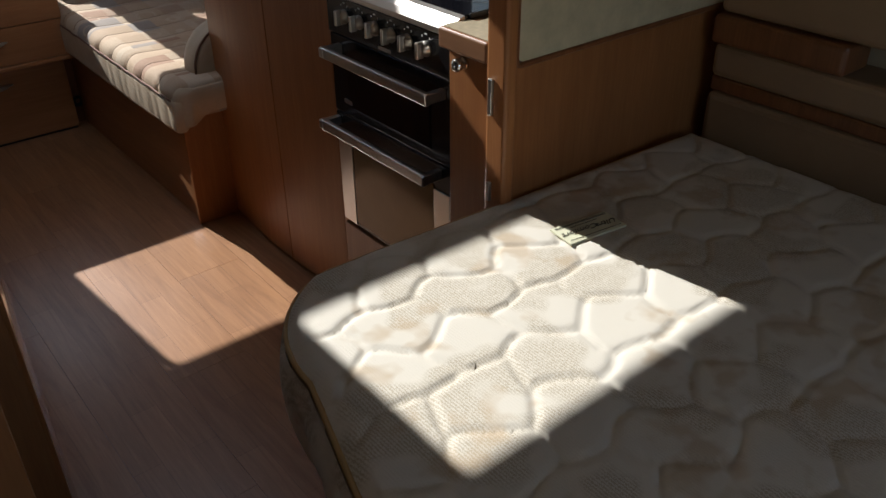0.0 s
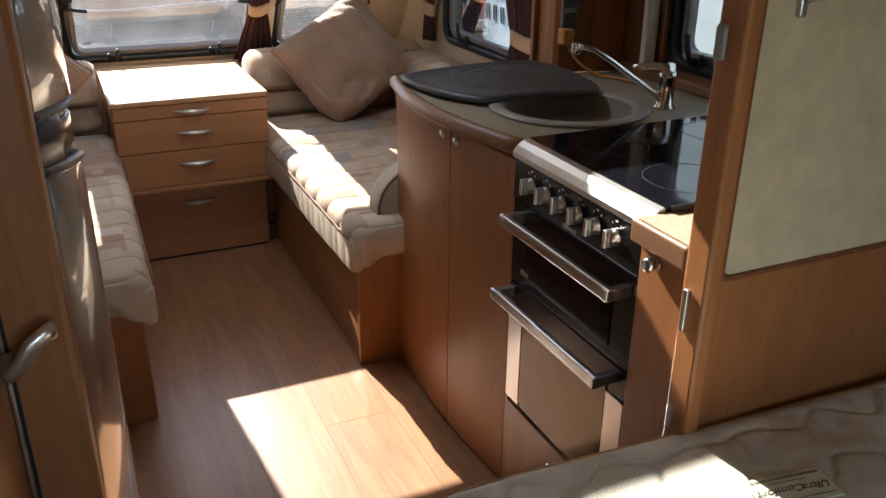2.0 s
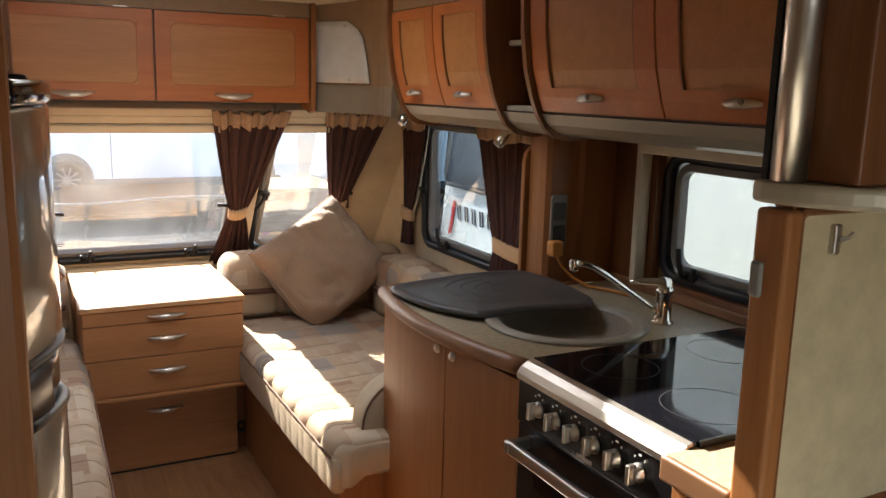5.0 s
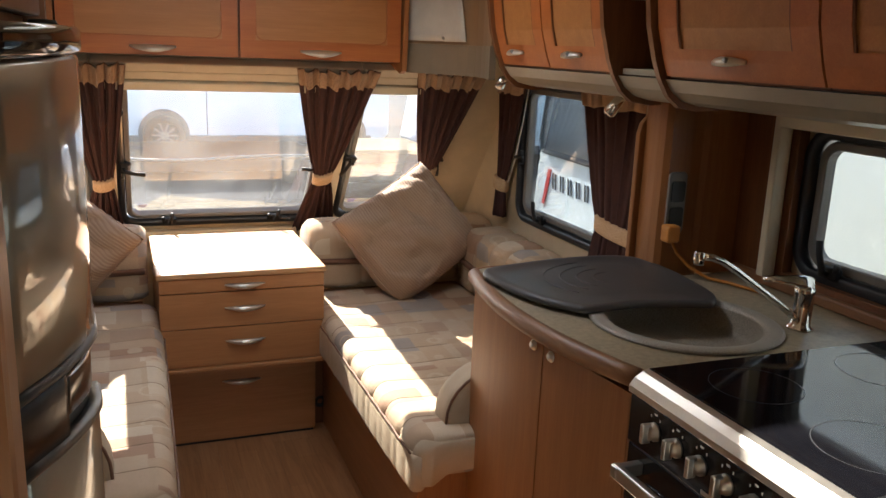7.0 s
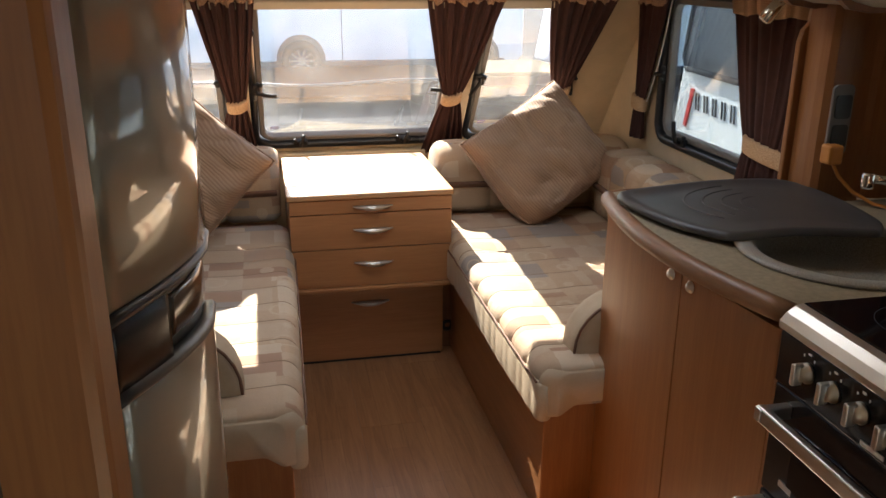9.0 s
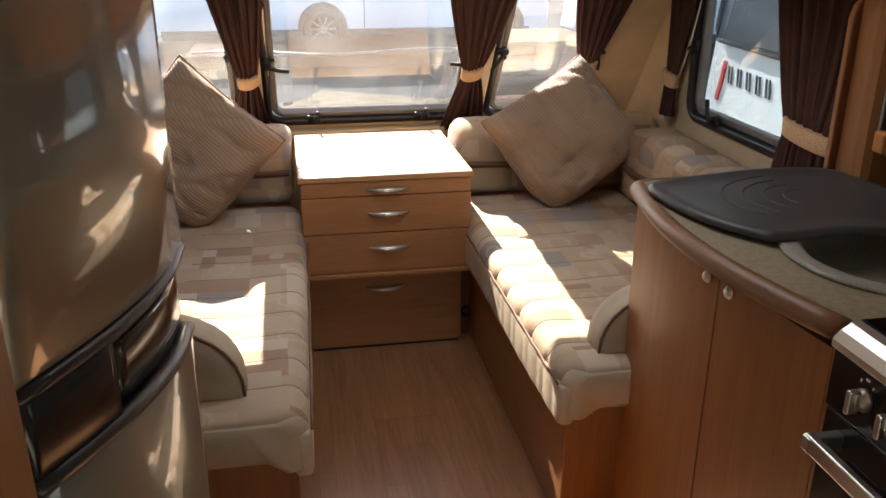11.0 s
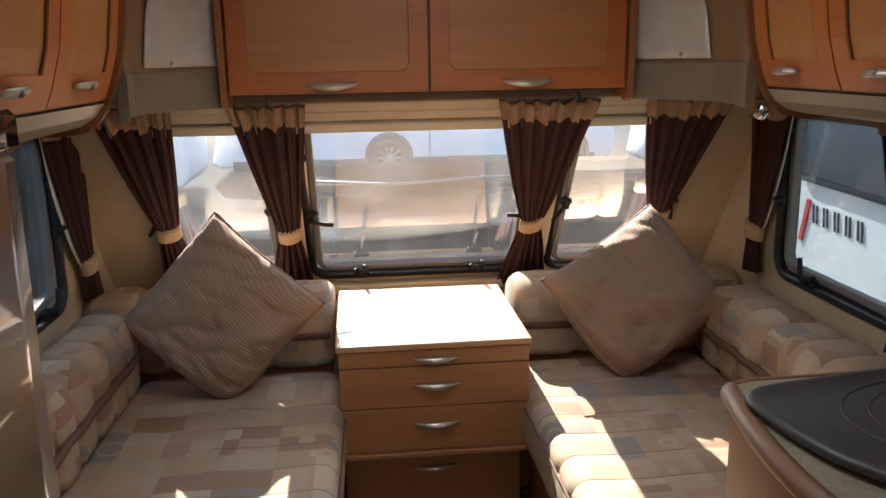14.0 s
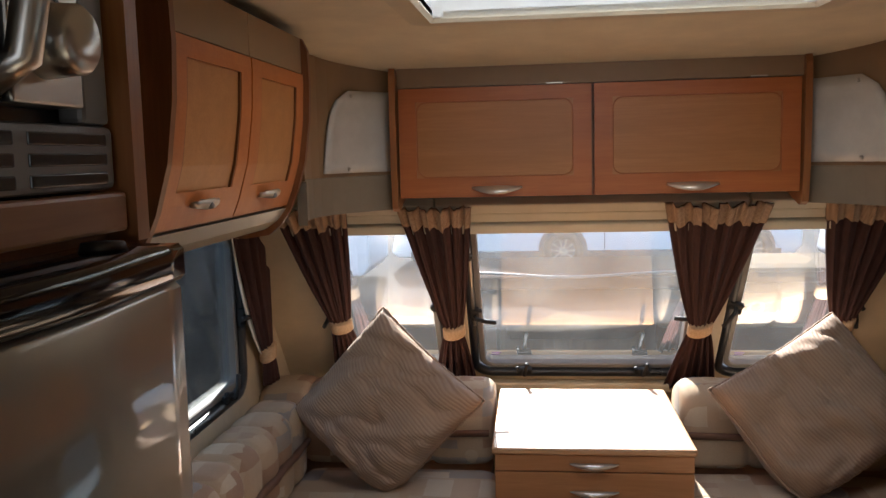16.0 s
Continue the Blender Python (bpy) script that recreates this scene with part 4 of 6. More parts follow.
part("arch_panel", bm_prism(arch, 1.895, 1.912, "y", 0.004), M_WOOD, pl, "beech arched end panel")
skt = thing("wall_socket", (0.893, 1.80, 1.08), "dark double wall socket on the pillar", "socket")
part("plate", moved(bm_prism(rounded_rect(0.052, 0.155, 0.012), 0.0, 0.008, "z", 0.002), basis((0.893, 1.7995, 1.08), (1, 0, 0), (0, 0, 1))), M_GREYPL, skt)
for zz in (1.11, 1.045):
    part("face", moved(bm_prism(rounded_rect(0.038, 0.052, 0.008), 0.0085, 0.012, "z"), basis((0.893, 1.7995, zz), (1, 0, 0), (0, 0, 1))), M_BLACK, skt, "black socket face")
pg = thing("orange_plug", (0.872, 1.78, 1.01), "orange plug with its cable hanging from the socket", "plug")
part("plug_body", bm_box(0.858, 0.894, 1.762, 1.7985, 0.986, 1.030, 0.007, 3), M_ORANGE, pg)
part("cable", bm_tube([(0.880, 1.778, 0.988), (0.890, 1.765, 0.960), (0.915, 1.745, 0.930), (0.945, 1.71, 0.909), (0.975, 1.66, 0.907), (1.0, 1.55, 0.907)], 0.004, 8), M_ORANGE, pg, "orange cable", True)

# ---- overhead lockers ----
PROFILE = [(0.675, 1.735), (0.673, 1.66), (0.677, 1.58), (0.690, 1.49), (0.711, 1.42), (0.725, 1.388)]
PELMET = [(0.727, 1.383), (0.747, 1.356), (0.777, 1.336), (0.82, 1.326), (0.835, 1.34), (0.795, 1.375), (0.775, 1.383)]


def profile_x(z):
    zs = [p[1] for p in reversed(PROFILE)]
    return float(np.interp(z, zs, [p[0] for p in reversed(PROFILE)]))


def locker_door(s, y0, y1, parent, handle_at, wide=False):
    """A bowed door with a recessed inset and a bow handle; s is the side, 1 right and -1 left."""
    zs = [1.390 + 0.290 * k / 14 for k in range(15)]

    def shell(ya, yb, zlist, d0, d1):
        ring = [(s * (profile_x(z) + d0), z) for z in zlist] + [(s * (profile_x(z) + d1), z) for z in reversed(zlist)]
        return bm_prism(ring, ya, yb, "y")

    surround = bmesh.new()
    low, high = [1.390, 1.405, 1.425, 1.447], [1.649, 1.660, 1.670, 1.680]
    mid = [1.447 + 0.202 * k / 10 for k in range(11)]
    m = 0.052 if not wide else 0.062
    join(surround, shell(y0, y1, low, 0.0, 0.018))
    join(surround, shell(y0, y1, high, 0.0, 0.018))
    join(surround, shell(y0, y0 + m, mid, 0.0, 0.018))
    join(surround, shell(y1 - m, y1, mid, 0.0, 0.018))
    dd = part("door", surround, M_DOOR, parent, "cherry-coloured door frame")
    part("inset", shell(y0 + m, y1 - m, mid, 0.006, 0.016), M_DOORIN, dd, "lighter beech inset panel")
    # Dark strips draw the recess shadow along both sides of the inset.
    part("inset_line", shell(y0 + m, y0 + m + 0.004, mid, 0.001, 0.0055), M_DARKWOOD, dd, "dark strip for the shadow at the inset edge")
    part("inset_line", shell(y1 - m - 0.004, y1 - m, mid, 0.001, 0.0055), M_DARKWOOD, dd, "dark strip for the shadow at the inset edge")
    hx, hz = s * (profile_x(1.425)), 1.425
    n = 9
    pts = [(hx - s * (0.004 + 0.017 * math.sin(math.pi * k / n)), handle_at - 0.045 + 0.09 * k / n, hz) for k in range(n + 1)]
    h = bm_tube(pts, 0.008, 10, [0.006 + 0.006 * math.sin(math.pi * k / n) for k in range(n + 1)], 0.6)
    hh = part("handle", h, M_SATIN, dd, "satin bow handle", True)
    part("catch_button", bm_lathe([(0, 0), (0.008, 0), (0.008, 0.02), (0.006, 0.022), (0, 0.022)], Matrix.Translation((hx - s * 0.006, handle_at - 0.012, hz)) @ pose(0, 0, 0, 0, -90 * s, 0), 12), M_GREYPL, hh, "grey catch button", True)


def fin(s, y, parent, name="end_fin"):
    out = [(s * (x - 0.012), z) for x, z in PROFILE] + [(s * 0.72, 1.375), (s * 0.74, 1.345), (s * 0.77, 1.322), (s * 0.825, 1.314), (s * 1.09, 1.33), (s * 1.09, 1.76), (s * 0.675, 1.76)]
    part(name, bm_prism(out, y - 0.008, y + 0.008, "y"), M_DARKWOOD if name == "end_fin" else M_WOOD, parent, "curved wooden end fin")


def side_locker(s, y0, y1, doors, cubby, label):
    lk = thing("overhead_locker", (s * 0.9, (y0 + y1) / 2, 1.33), label, "locker", "side lockers")
    segs = [(a, b) for a, b, _ in doors] + ([cubby] if cubby else [])
    for a, b, h in doors:
        locker_door(s, a + 0.0015, b - 0.0015, lk, h, b - a > 0.4)
    body = [(s * 0.735, 1.385), (s * 1.095, 1.385), (s * 1.095, 1.73), (s * 0.695, 1.73), (s * 0.695, 1.685)]
    for a, b in segs[:len(doors)]:
        part("carcass", bm_prism(body, a, b, "y"), M_DARKWOOD, lk)
    for a, b in segs[:len(doors)]:
        top = [(s * 0.677, 1.683), (s * 0.677, 1.76), (s * 0.693, 1.76), (s * 0.693, 1.683)]
        part("top_strip", bm_prism(top, a, b, "y"), M_TAUPE, lk, "taupe strip above the doors")
    part("pelmet", bm_prism([(s * x, z) for x, z in PELMET], y0, y1, "y"), M_GREYTRIM, lk, "champagne grey curved pelmet")
    part("underside", bm_box(min(s * 0.815, s * 1.095), max(s * 0.815, s * 1.095), y0, y1, 1.3405, 1.3815), M_CREAM, lk, "cream underside")
    if cubby:
        a, b = cubby
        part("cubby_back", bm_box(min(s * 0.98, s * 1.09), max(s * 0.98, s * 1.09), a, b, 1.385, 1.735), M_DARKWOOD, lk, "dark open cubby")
        for z in (1.386, 1.555):
            part("cubby_shelf", bm_box(min(s * 0.735, s * 0.979), max(s * 0.735, s * 0.979), a, b, z, z + 0.014, 0.002), M_GREYTRIM, lk, "grey cubby shelf")
    return lk


rk = side_locker(1, 0.74, 2.485, [(2.178, 2.475, 2.355), (1.862, 2.175, 2.03), (1.205, 1.648, 1.43), (0.755, 1.202, 0.985)], (1.678, 1.838), "cherry and beech overhead lockers along the kitchen wall")
for y in (2.485, 1.85, 1.664):
    fin(1, y, rk)
lk = side_locker(-1, 1.765, 2.475, [(1.775, 2.118, 1.935), (2.121, 2.465, 2.27)], None, "cherry and beech overhead lockers above the seat")
for y in (2.475, 1.757):
    fin(-1, y, lk)

flk = thing("front_locker", (0, 3.05, 1.36), "cherry and beech front lockers with two lift-up doors", "locker")
part("carcass", bm_box(-0.548, 0.568, 3.012, 3.138, 1.372, 1.74), M_DARKWOOD, flk)
part("top_rail", bm_box(-0.548, 0.568, 2.995, 3.0115, 1.686, 1.74), M_TAUPE, flk, "brown rail above the doors")
for xa, xb, hx in ((-0.545, -0.002, -0.267), (0.006, 0.560, 0.275)):
    surround = bmesh.new()
    for a, b, c, d in ((xa, xb, 1.374, 1.430), (xa, xb, 1.645, 1.683), (xa, xa + 0.050, 1.430, 1.645), (xb - 0.050, xb, 1.430, 1.645)):
        bm_box(a, b, 2.990, 3.010, c, d, bm=surround)
    d = part("door", surround, M_DOOR, flk, "cherry-coloured door frame")
    wdt = xb - xa - 0.100
    part("inset", bm_box(xa + 0.050, xb - 0.050, 2.9935, 3.008, 1.430, 1.645), M_DOORIN, d, "lighter beech inset panel")
    part("inset_line", moved(bm_ring(wdt, 0.215, 0.03, 0.003, 0.0, 0.0025, 0.001), basis(((xa + xb) / 2, 2.9935, 1.5375), (1, 0, 0), (0, 0, 1))), M_DOOR, d, "moulded bead")
    n = 12
    pts = [(hx - 0.07 + 0.14 * k / n, 2.988 - 0.020 * math.sin(math.pi * k / n), 1.400 - 0.006 * math.sin(math.pi * k / n)) for k in range(n + 1)]
    part("handle", bm_tube(pts, 0.008, 10, [0.004 + 0.012 * math.sin(math.pi * k / n) for k in range(n + 1)], 0.5), M_SATIN, d, "satin crescent handle", True)
    for hx2 in (xa + 0.42, ):
        part("hinge_plate", bm_box(hx2, hx2 + 0.045, 2.993, 2.9948, 1.6865, 1.690), M_STEEL, flk, "small hinge plate")
for x in (-0.560, 0.574):
    part("end_fin", bm_prism([(2.972, 1.60), (2.975, 1.45), (2.985, 1.345), (3.01, 1.335), (3.14, 1.37), (3.14, 1.75), (2.985, 1.755), (2.975, 1.72)], x - 0.009, x + 0.009, "x"), M_WOOD, flk, "wooden end fin")

# corner panels with lamp covers
for s in (-1, 1):
    x0 = 0.572 if s < 0 else 0.586
    a, b = Vector((s * x0, 3.03, 0)), Vector((s * 0.688, 2.495, 0))
    u = (b - a).normalized()
    length = (b - a).length
    m = basis((a.x, a.y, 0), u, (0, 0, 1))
    nsign = 1 if (m.to_3x3() @ Vector((0, 0, 1))).y < 0 else -1
    cp = thing("corner_lamp", (s * 0.65, 2.8, 1.33), "taupe corner lamp housing with an opal cover", "lamp", "corner lamps")
    bow = [(length * k / 10, 0.10 * math.sin(math.pi * k / 10)) for k in range(11)]

    def curved(z0, z1, k0, k1, d, thick):
        pts = [p for p in bow if k0 <= p[0] / length <= k1]
        ring = [(m @ Vector((q, 0, nsign * (d - w)))) for q, w in pts] + [(m @ Vector((q, 0, nsign * (d - w - thick)))) for q, w in reversed(pts)]
        return bm_prism([(p.x, p.y) for p in ring], z0, z1, "z")

    part("panel", curved(1.442, 1.76, 0, 1, 0.0, 0.02), M_TAUPE, cp)
    part("lower_band", curved(1.34, 1.4415, 0, 1, 0.004, 0.024), M_BAND, cp, "champagne grey lower band")
    rows = []
    for j in range(9):
        z = 1.452 + 0.225 * j / 8
        reach = 0.47 - 0.09 * (j / 8) - 0.12 * (j / 8) ** 7
        rows.append([m @ Vector((length * (0.01 + reach * k / 8), 0, nsign * (0.008 - 0.10 * math.sin(math.pi * (0.01 + reach * k / 8))))) + Vector((0, 0, z)) for k in range(9)])
    lc = part("lamp_cover", bm_loft(rows, closed=False, caps=False), M_LAMP, cp, "white opal lamp cover", True)
    so = lc.modifiers.new("thick", "SOLIDIFY")
    so.thickness, so.offset = 0.006, 0
    for q, z in ((0.29, 1.462), (0.26, 1.662)):
        p = m @ Vector((length * q, 0, nsign * (0.013 - 0.10 * math.sin(math.pi * q))))
        part("screw", bm_lathe([(0, -0.003), (0.006, -0.003), (0.006, 0.003), (0, 0.004)], Matrix.Translation((p.x, p.y, z)) @ pose(0, 0, 0, 90, 0, 0), 10), M_STEEL, cp, "small screw", True)

sp = thing("spot_lamp", (0.82, 1.98, 1.31), "small chrome swivel spot lamp under the locker", "lamp")
part("base", bm_lathe([(0, 0), (0.022, 0), (0.020, -0.008), (0, -0.008)], Matrix.Translation((0.83, 1.965, 1.3405)), 14), M_CHROME, sp, "", True)
part("head", bm_lathe([(0, 0), (0.014, 0), (0.017, 0.05), (0.015, 0.055), (0, 0.05)], Matrix.Translation((0.825, 1.97, 1.325)) @ pose(0, 0, 0, 205, 25, 0), 14), M_CHROME, sp, "chrome lamp head", True)
sp2 = thing("spot_lamp", (0.735, 2.50, 1.33), "small chrome swivel spot lamp under the corner panel", "lamp")
part("head", bm_lathe([(0, 0), (0.013, 0), (0.015, 0.03), (0.013, 0.034), (0, 0.03)], Matrix.Translation((0.735, 2.497, 1.345)) @ pose(0, 0, 0, 215, 10, 0), 14), M_CHROME, sp2, "chrome lamp head", True)

# ---- fridge and microwave ----
fr = thing("fridge_freezer", (-0.7, 0.86, 0), "tall silver fridge freezer with a black curved handle band", "fridge")
FY0, FY1 = 0.782, 1.190


def fridge_x(y):
    s = (y - FY0) / (FY1 - FY0)
    return -0.464 + 0.050 * (1 - (1 - min(1.0, s / 0.72)) ** 2) - 0.006 * max(0.0, s - 0.72) / 0.28


def bowed(y0, y1, z0, z1, d, deep=0.03, dip=None, rise=None):
    """A bowed slab following the fridge front."""
    n = 16
    ys_ = [y0 + (y1 - y0) * k / n for k in range(n + 1)]
    rings = []
    for y in ys_:
        lo, hi = z0 + (dip(y) if dip else 0.0), z1 + (rise(y) if rise else 0.0)
        x = fridge_x(y) + d
        rings.append([(x - deep, y, lo), (x - 0.004, y, lo), (x, y, lo + 0.004), (x, y, hi - 0.004), (x - 0.004, y, hi), (x - deep, y, hi)])
    return bm_loft(rings)


part("body", bm_box(-1.09, -0.50, FY0, FY1, 0.0, 1.408), M_GREYPL, fr, "grey fridge body")
def fall(drop):
    """A line that sinks towards the free edge of the doors."""
    return lambda y: -drop * ((y - FY0) / (FY1 - FY0)) ** 1.1


low_line, top_line = fall(0.088), fall(0.057)
part("lower_door", bowed(FY0, FY1, 0.05, 1.079, 0.0, 0.03, None, low_line), M_FRIDGE, fr, "glossy silver lower door", True)
part("upper_door", bowed(FY0, FY1, 1.152, 1.408, 0.0, 0.03, top_line), M_FRIDGE, fr, "glossy silver upper door", True)
part("handle_band", bowed(FY0 + 0.002, FY1 - 0.002, 1.080, 1.151, -0.010, 0.022, low_line, top_line), M_BLACK, fr, "black handle band", True)
part("handle_rail", bowed(FY0 + 0.002, FY1 - 0.002, 1.142, 1.153, 0.003, 0.014, top_line, top_line), M_BLACK, fr, "black moulded handle rail", True)
part("handle_rail", bowed(FY0 + 0.002, FY1 - 0.002, 1.077, 1.090, 0.004, 0.016, low_line, low_line), M_BLACK, fr, "black moulded handle rail", True)
part("grip", bowed(FY0 + 0.004, FY0 + 0.11, 1.086, 1.146, 0.0005, 0.02, low_line, top_line), M_ENAMEL, fr, "black grip block", True)
part("finger_plate", bowed(FY0 + 0.13, FY1 - 0.03, 1.099, 1.134, -0.006, 0.004, fall(0.083), fall(0.062)), M_DARKPLATE, fr, "dark glossy finger plate", True)
part("top_cap", bowed(FY0, FY1, 1.4095, 1.436, 0.004, 0.12), M_HOB, fr, "glossy black top cap", True)
part("cap_pin", bm_lathe([(0, 0), (0.016, 0), (0.014, 0.006), (0, 0.007)], Matrix.Translation((-0.45, 1.14, 1.436)), 16), M_BLACK, fr, "small hinge cap", True)

mc = thing("microwave_cabinet", (-0.75, 0.85, 1.42), "beech cabinet above the fridge holding the microwave", "cabinet")
part("lower_panel", bm_box(-0.472, -0.455, 0.776, 1.188, 1.446, 1.474, 0.003), M_WOOD_Y, mc, "beech panel below the microwave")
part("side_panel", bm_box(-1.09, -0.450, 1.191, 1.209, 1.438, 1.90), M_WOOD, mc, "beech side panel")
part("base_board", bm_box(-1.09, -0.473, 0.776, 1.188, 1.438, 1.4455), M_WOOD, mc)
part("top_board", bm_box(-1.09, -0.46, 0.776, 1.188, 1.76, 1.90), M_WOOD, mc)
mw = thing("microwave", (-0.7, 0.9, 1.433), "silver and black built-in microwave with round dial and vent grille", "microwave")
part("body", bm_box(-0.95, -0.482, 0.78, 1.186, 1.446, 1.755), M_BLACK, mw)
gr = part("grille", bm_box(-0.481, -0.460, 0.78, 1.184, 1.476, 1.520, 0.005), M_GREYPL, mw, "grey vent grille")
for k in range(3):
    for y0, y1 in ((0.80, 0.93), (0.945, 1.065), (1.08, 1.170)):
        part("slot", bm_box(-0.4615, -0.4585, y0, y1, 1.4800 + 0.0130 * k, 1.4882 + 0.0130 * k, 0.001), M_ENAMEL, gr, "dark vent slot")
part("surround", bm_box(-0.481, -0.462, 1.148, 1.184, 1.5205, 1.755, 0.004), M_GREYPL, mw, "grey surround")
part("control_panel", bm_box(-0.481, -0.456, 1.064, 1.140, 1.530, 1.75, 0.002), M_STEEL, mw, "brushed steel control panel")
part("door_glass", bm_box(-0.481, -0.459, 0.79, 1.060, 1.530, 1.75, 0.002), M_HOB, mw, "black glass door")
part("dial", bm_lathe([(0, 0), (0.023, 0), (0.021, 0.024), (0.018, 0.027), (0, 0.027)], Matrix.Translation((-0.456, 1.098, 1.568)) @ pose(0, 0, 0, 0, 90, 0), 24), M_STEEL, mw, "round steel dial", True)
part("dial_ring", bm_lathe([(0.025, 0), (0.028, 0), (0.028, 0.001), (0.025, 0.001), (0.025, 0)], Matrix.Translation((-0.456, 1.098, 1.574)) @ pose(0, 0, 0, 0, 90, 0), 24), M_BLACK, mw, "dark dial mark")
part("handle", bm_tube([(-0.458, 1.040, 1.538), (-0.436, 1.045, 1.552), (-0.424, 1.050, 1.62), (-0.436, 1.055, 1.70), (-0.458, 1.058, 1.73)], 0.010, 12), M_STEEL, mw, "bowed steel door handle", True)
M_MARK = material("dark_print", (0.05, 0.05, 0.05), 0.5)
for k, (dy, w) in enumerate(((-0.025, 0.012), (-0.008, 0.010), (0.012, 0.014))):
    part("print_mark", bm_box(-0.4558, -0.4550, 1.098 + dy, 1.098 + dy + w, 1.612, 1.616), M_MARK, mw, "small dark printed mark")

# ---- chest of drawers ----
ch = thing("chest_of_drawers", (0, 3.25, 0), "beech chest of four drawers with crescent handles between the seats", "chest of drawers")
part("top", bm_box(-0.292, 0.279, 2.898, 3.505, 0.648, 0.668, 0.006, 3), M_WOOD_H, ch, "beech top in a lit, paler tone")
part("carcass", bm_box(-0.284, 0.270, 2.922, 3.50, 0.334, 0.6475), M_WOOD, ch)
part("lower_carcass", bm_box(-0.278, 0.262, 3.02, 3.50, 0.0, 0.3165), M_WOOD, ch)
part("middle_board", bm_box(-0.288, 0.283, 2.892, 3.50, 0.317, 0.3335, 0.004), M_CHEST_SHADED, ch, "beech moulding")
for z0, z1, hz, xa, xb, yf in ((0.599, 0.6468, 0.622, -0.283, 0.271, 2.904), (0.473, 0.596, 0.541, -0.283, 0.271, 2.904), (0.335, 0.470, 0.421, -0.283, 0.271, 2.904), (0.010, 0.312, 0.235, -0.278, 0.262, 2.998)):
    f = part("drawer_front", bm_box(xa, xb, yf, yf + 0.017, z0, z1, 0.002), M_CHEST_SHADED, ch, "beech drawer front")
    n = 12
    hc = -0.004 if z0 > 0.1 else -0.008
    pts = [(hc - 0.068 + 0.136 * k / n, yf - 0.003 - 0.012 * math.sin(math.pi * k / n), hz - 0.004 * math.sin(math.pi * k / n)) for k in range(n + 1)]
    part("handle", bm_tube(pts, 0.008, 10, [0.002 + 0.009 * math.sin(math.pi * k / n) for k in range(n + 1)], 0.9), M_SATIN, f, "satin crescent handle", True)
# Black strip put in for the shadow gap below the lowest drawer.
part("shadow_gap", bm_box(-0.27, 0.255, 3.004, 3.02, 0.0, 0.0095), M_BLACK, ch, "black strip standing for the shadow gap")


# ---- seats ----
def soft_box(x0, x1, z0, z1, r_top, r_low, n=6):
    """A rounded section in x and z, starting at the lower front."""
    out = []
    for cx, cz, r, a0 in ((x1 - r_low, z0 + r_low, r_low, -90), (x1 - r_top, z1 - r_top, r_top, 0), (x0 + r_top, z1 - r_top, r_top, 90), (x0 + r_low, z0 + r_low, r_low, 180)):
        for k in range(n + 1):
            a = radians(a0 + 90 * k / n)
            out.append((cx + r * math.cos(a), cz + r * math.sin(a)))
    # even out the long runs so that the padding can bulge
    full = []
    for p, q in zip(out, out[1:] + out[:1]):
        steps = max(1, int(math.hypot(q[0] - p[0], q[1] - p[1]) / 0.03))
        full += [(p[0] + (q[0] - p[0]) * k / steps, p[1] + (q[1] - p[1]) * k / steps) for k in range(steps)]
    return full


def padded(section, a, b, seams, m, depth=0.012, tufts=0.0):
    """A cushion: a section swept from a to b with stitched cross seams, ends drawn in; wrinkled a little."""
    cx = sum(p[0] for p in section) / len(section)
    cz = sum(p[1] for p in section) / len(section)
    half = max(abs(p[0] - cx) for p in section)
    stations = sorted({round(a + (b - a) * k / 110, 4) for k in range(111)} | {round(q, 4) for q in seams})
    return bm_loft([pad_ring(section, s, a, b, seams, m, depth, tufts, cx, cz, half) for s in stations])


def pad_ring(section, s, a, b, seams, m, depth, tufts, cx, cz, half, out=0.0):
    """One cross section of a cushion."""
    e = min(s - a, b - s)
    draw = 1 - 0.10 * max(0.0, 1 - e / 0.035) ** 2 - 0.05 * max(0.0, 1 - e / 0.1) ** 2
    near = min((abs(s - q) for q in seams), default=1.0)
    dip = depth * math.exp(-(near / 0.012) ** 2) - 0.3 * depth * min(1.0, near / 0.05)
    ring = []
    for x, z in section:
        d = Vector((x - cx, 0, z - cz))
        wr = 0.0035 * noise.noise(Vector((x * 9, s * 9, z * 9))) + 0.0015 * noise.noise(Vector((x * 30, s * 34, z * 12)))
        t = tufts * (math.cos((x - cx) / half * 6.3) * 0.5 - 0.5) * (1 if z > cz else 0)
        k = draw - (dip - wr - out) / max(d.length, 0.05)
        ring.append(m @ Vector((cx + d.x * k, s, cz + d.z * k + t * (1 - min(1.0, near / 0.06)))))
    return ring


IDENT = Matrix.Identity(4)
LEFT_RUN = Matrix(((-1, 0.0209, 0, -0.0747), (0, 1, 0, 0), (0, 0, 1, 0), (0, 0, 0, 1)))
SWAP = Matrix(((0, 1, 0, 0), (1, 0, 0, 0), (0, 0, 1, 0), (0, 0, 0, 1)))


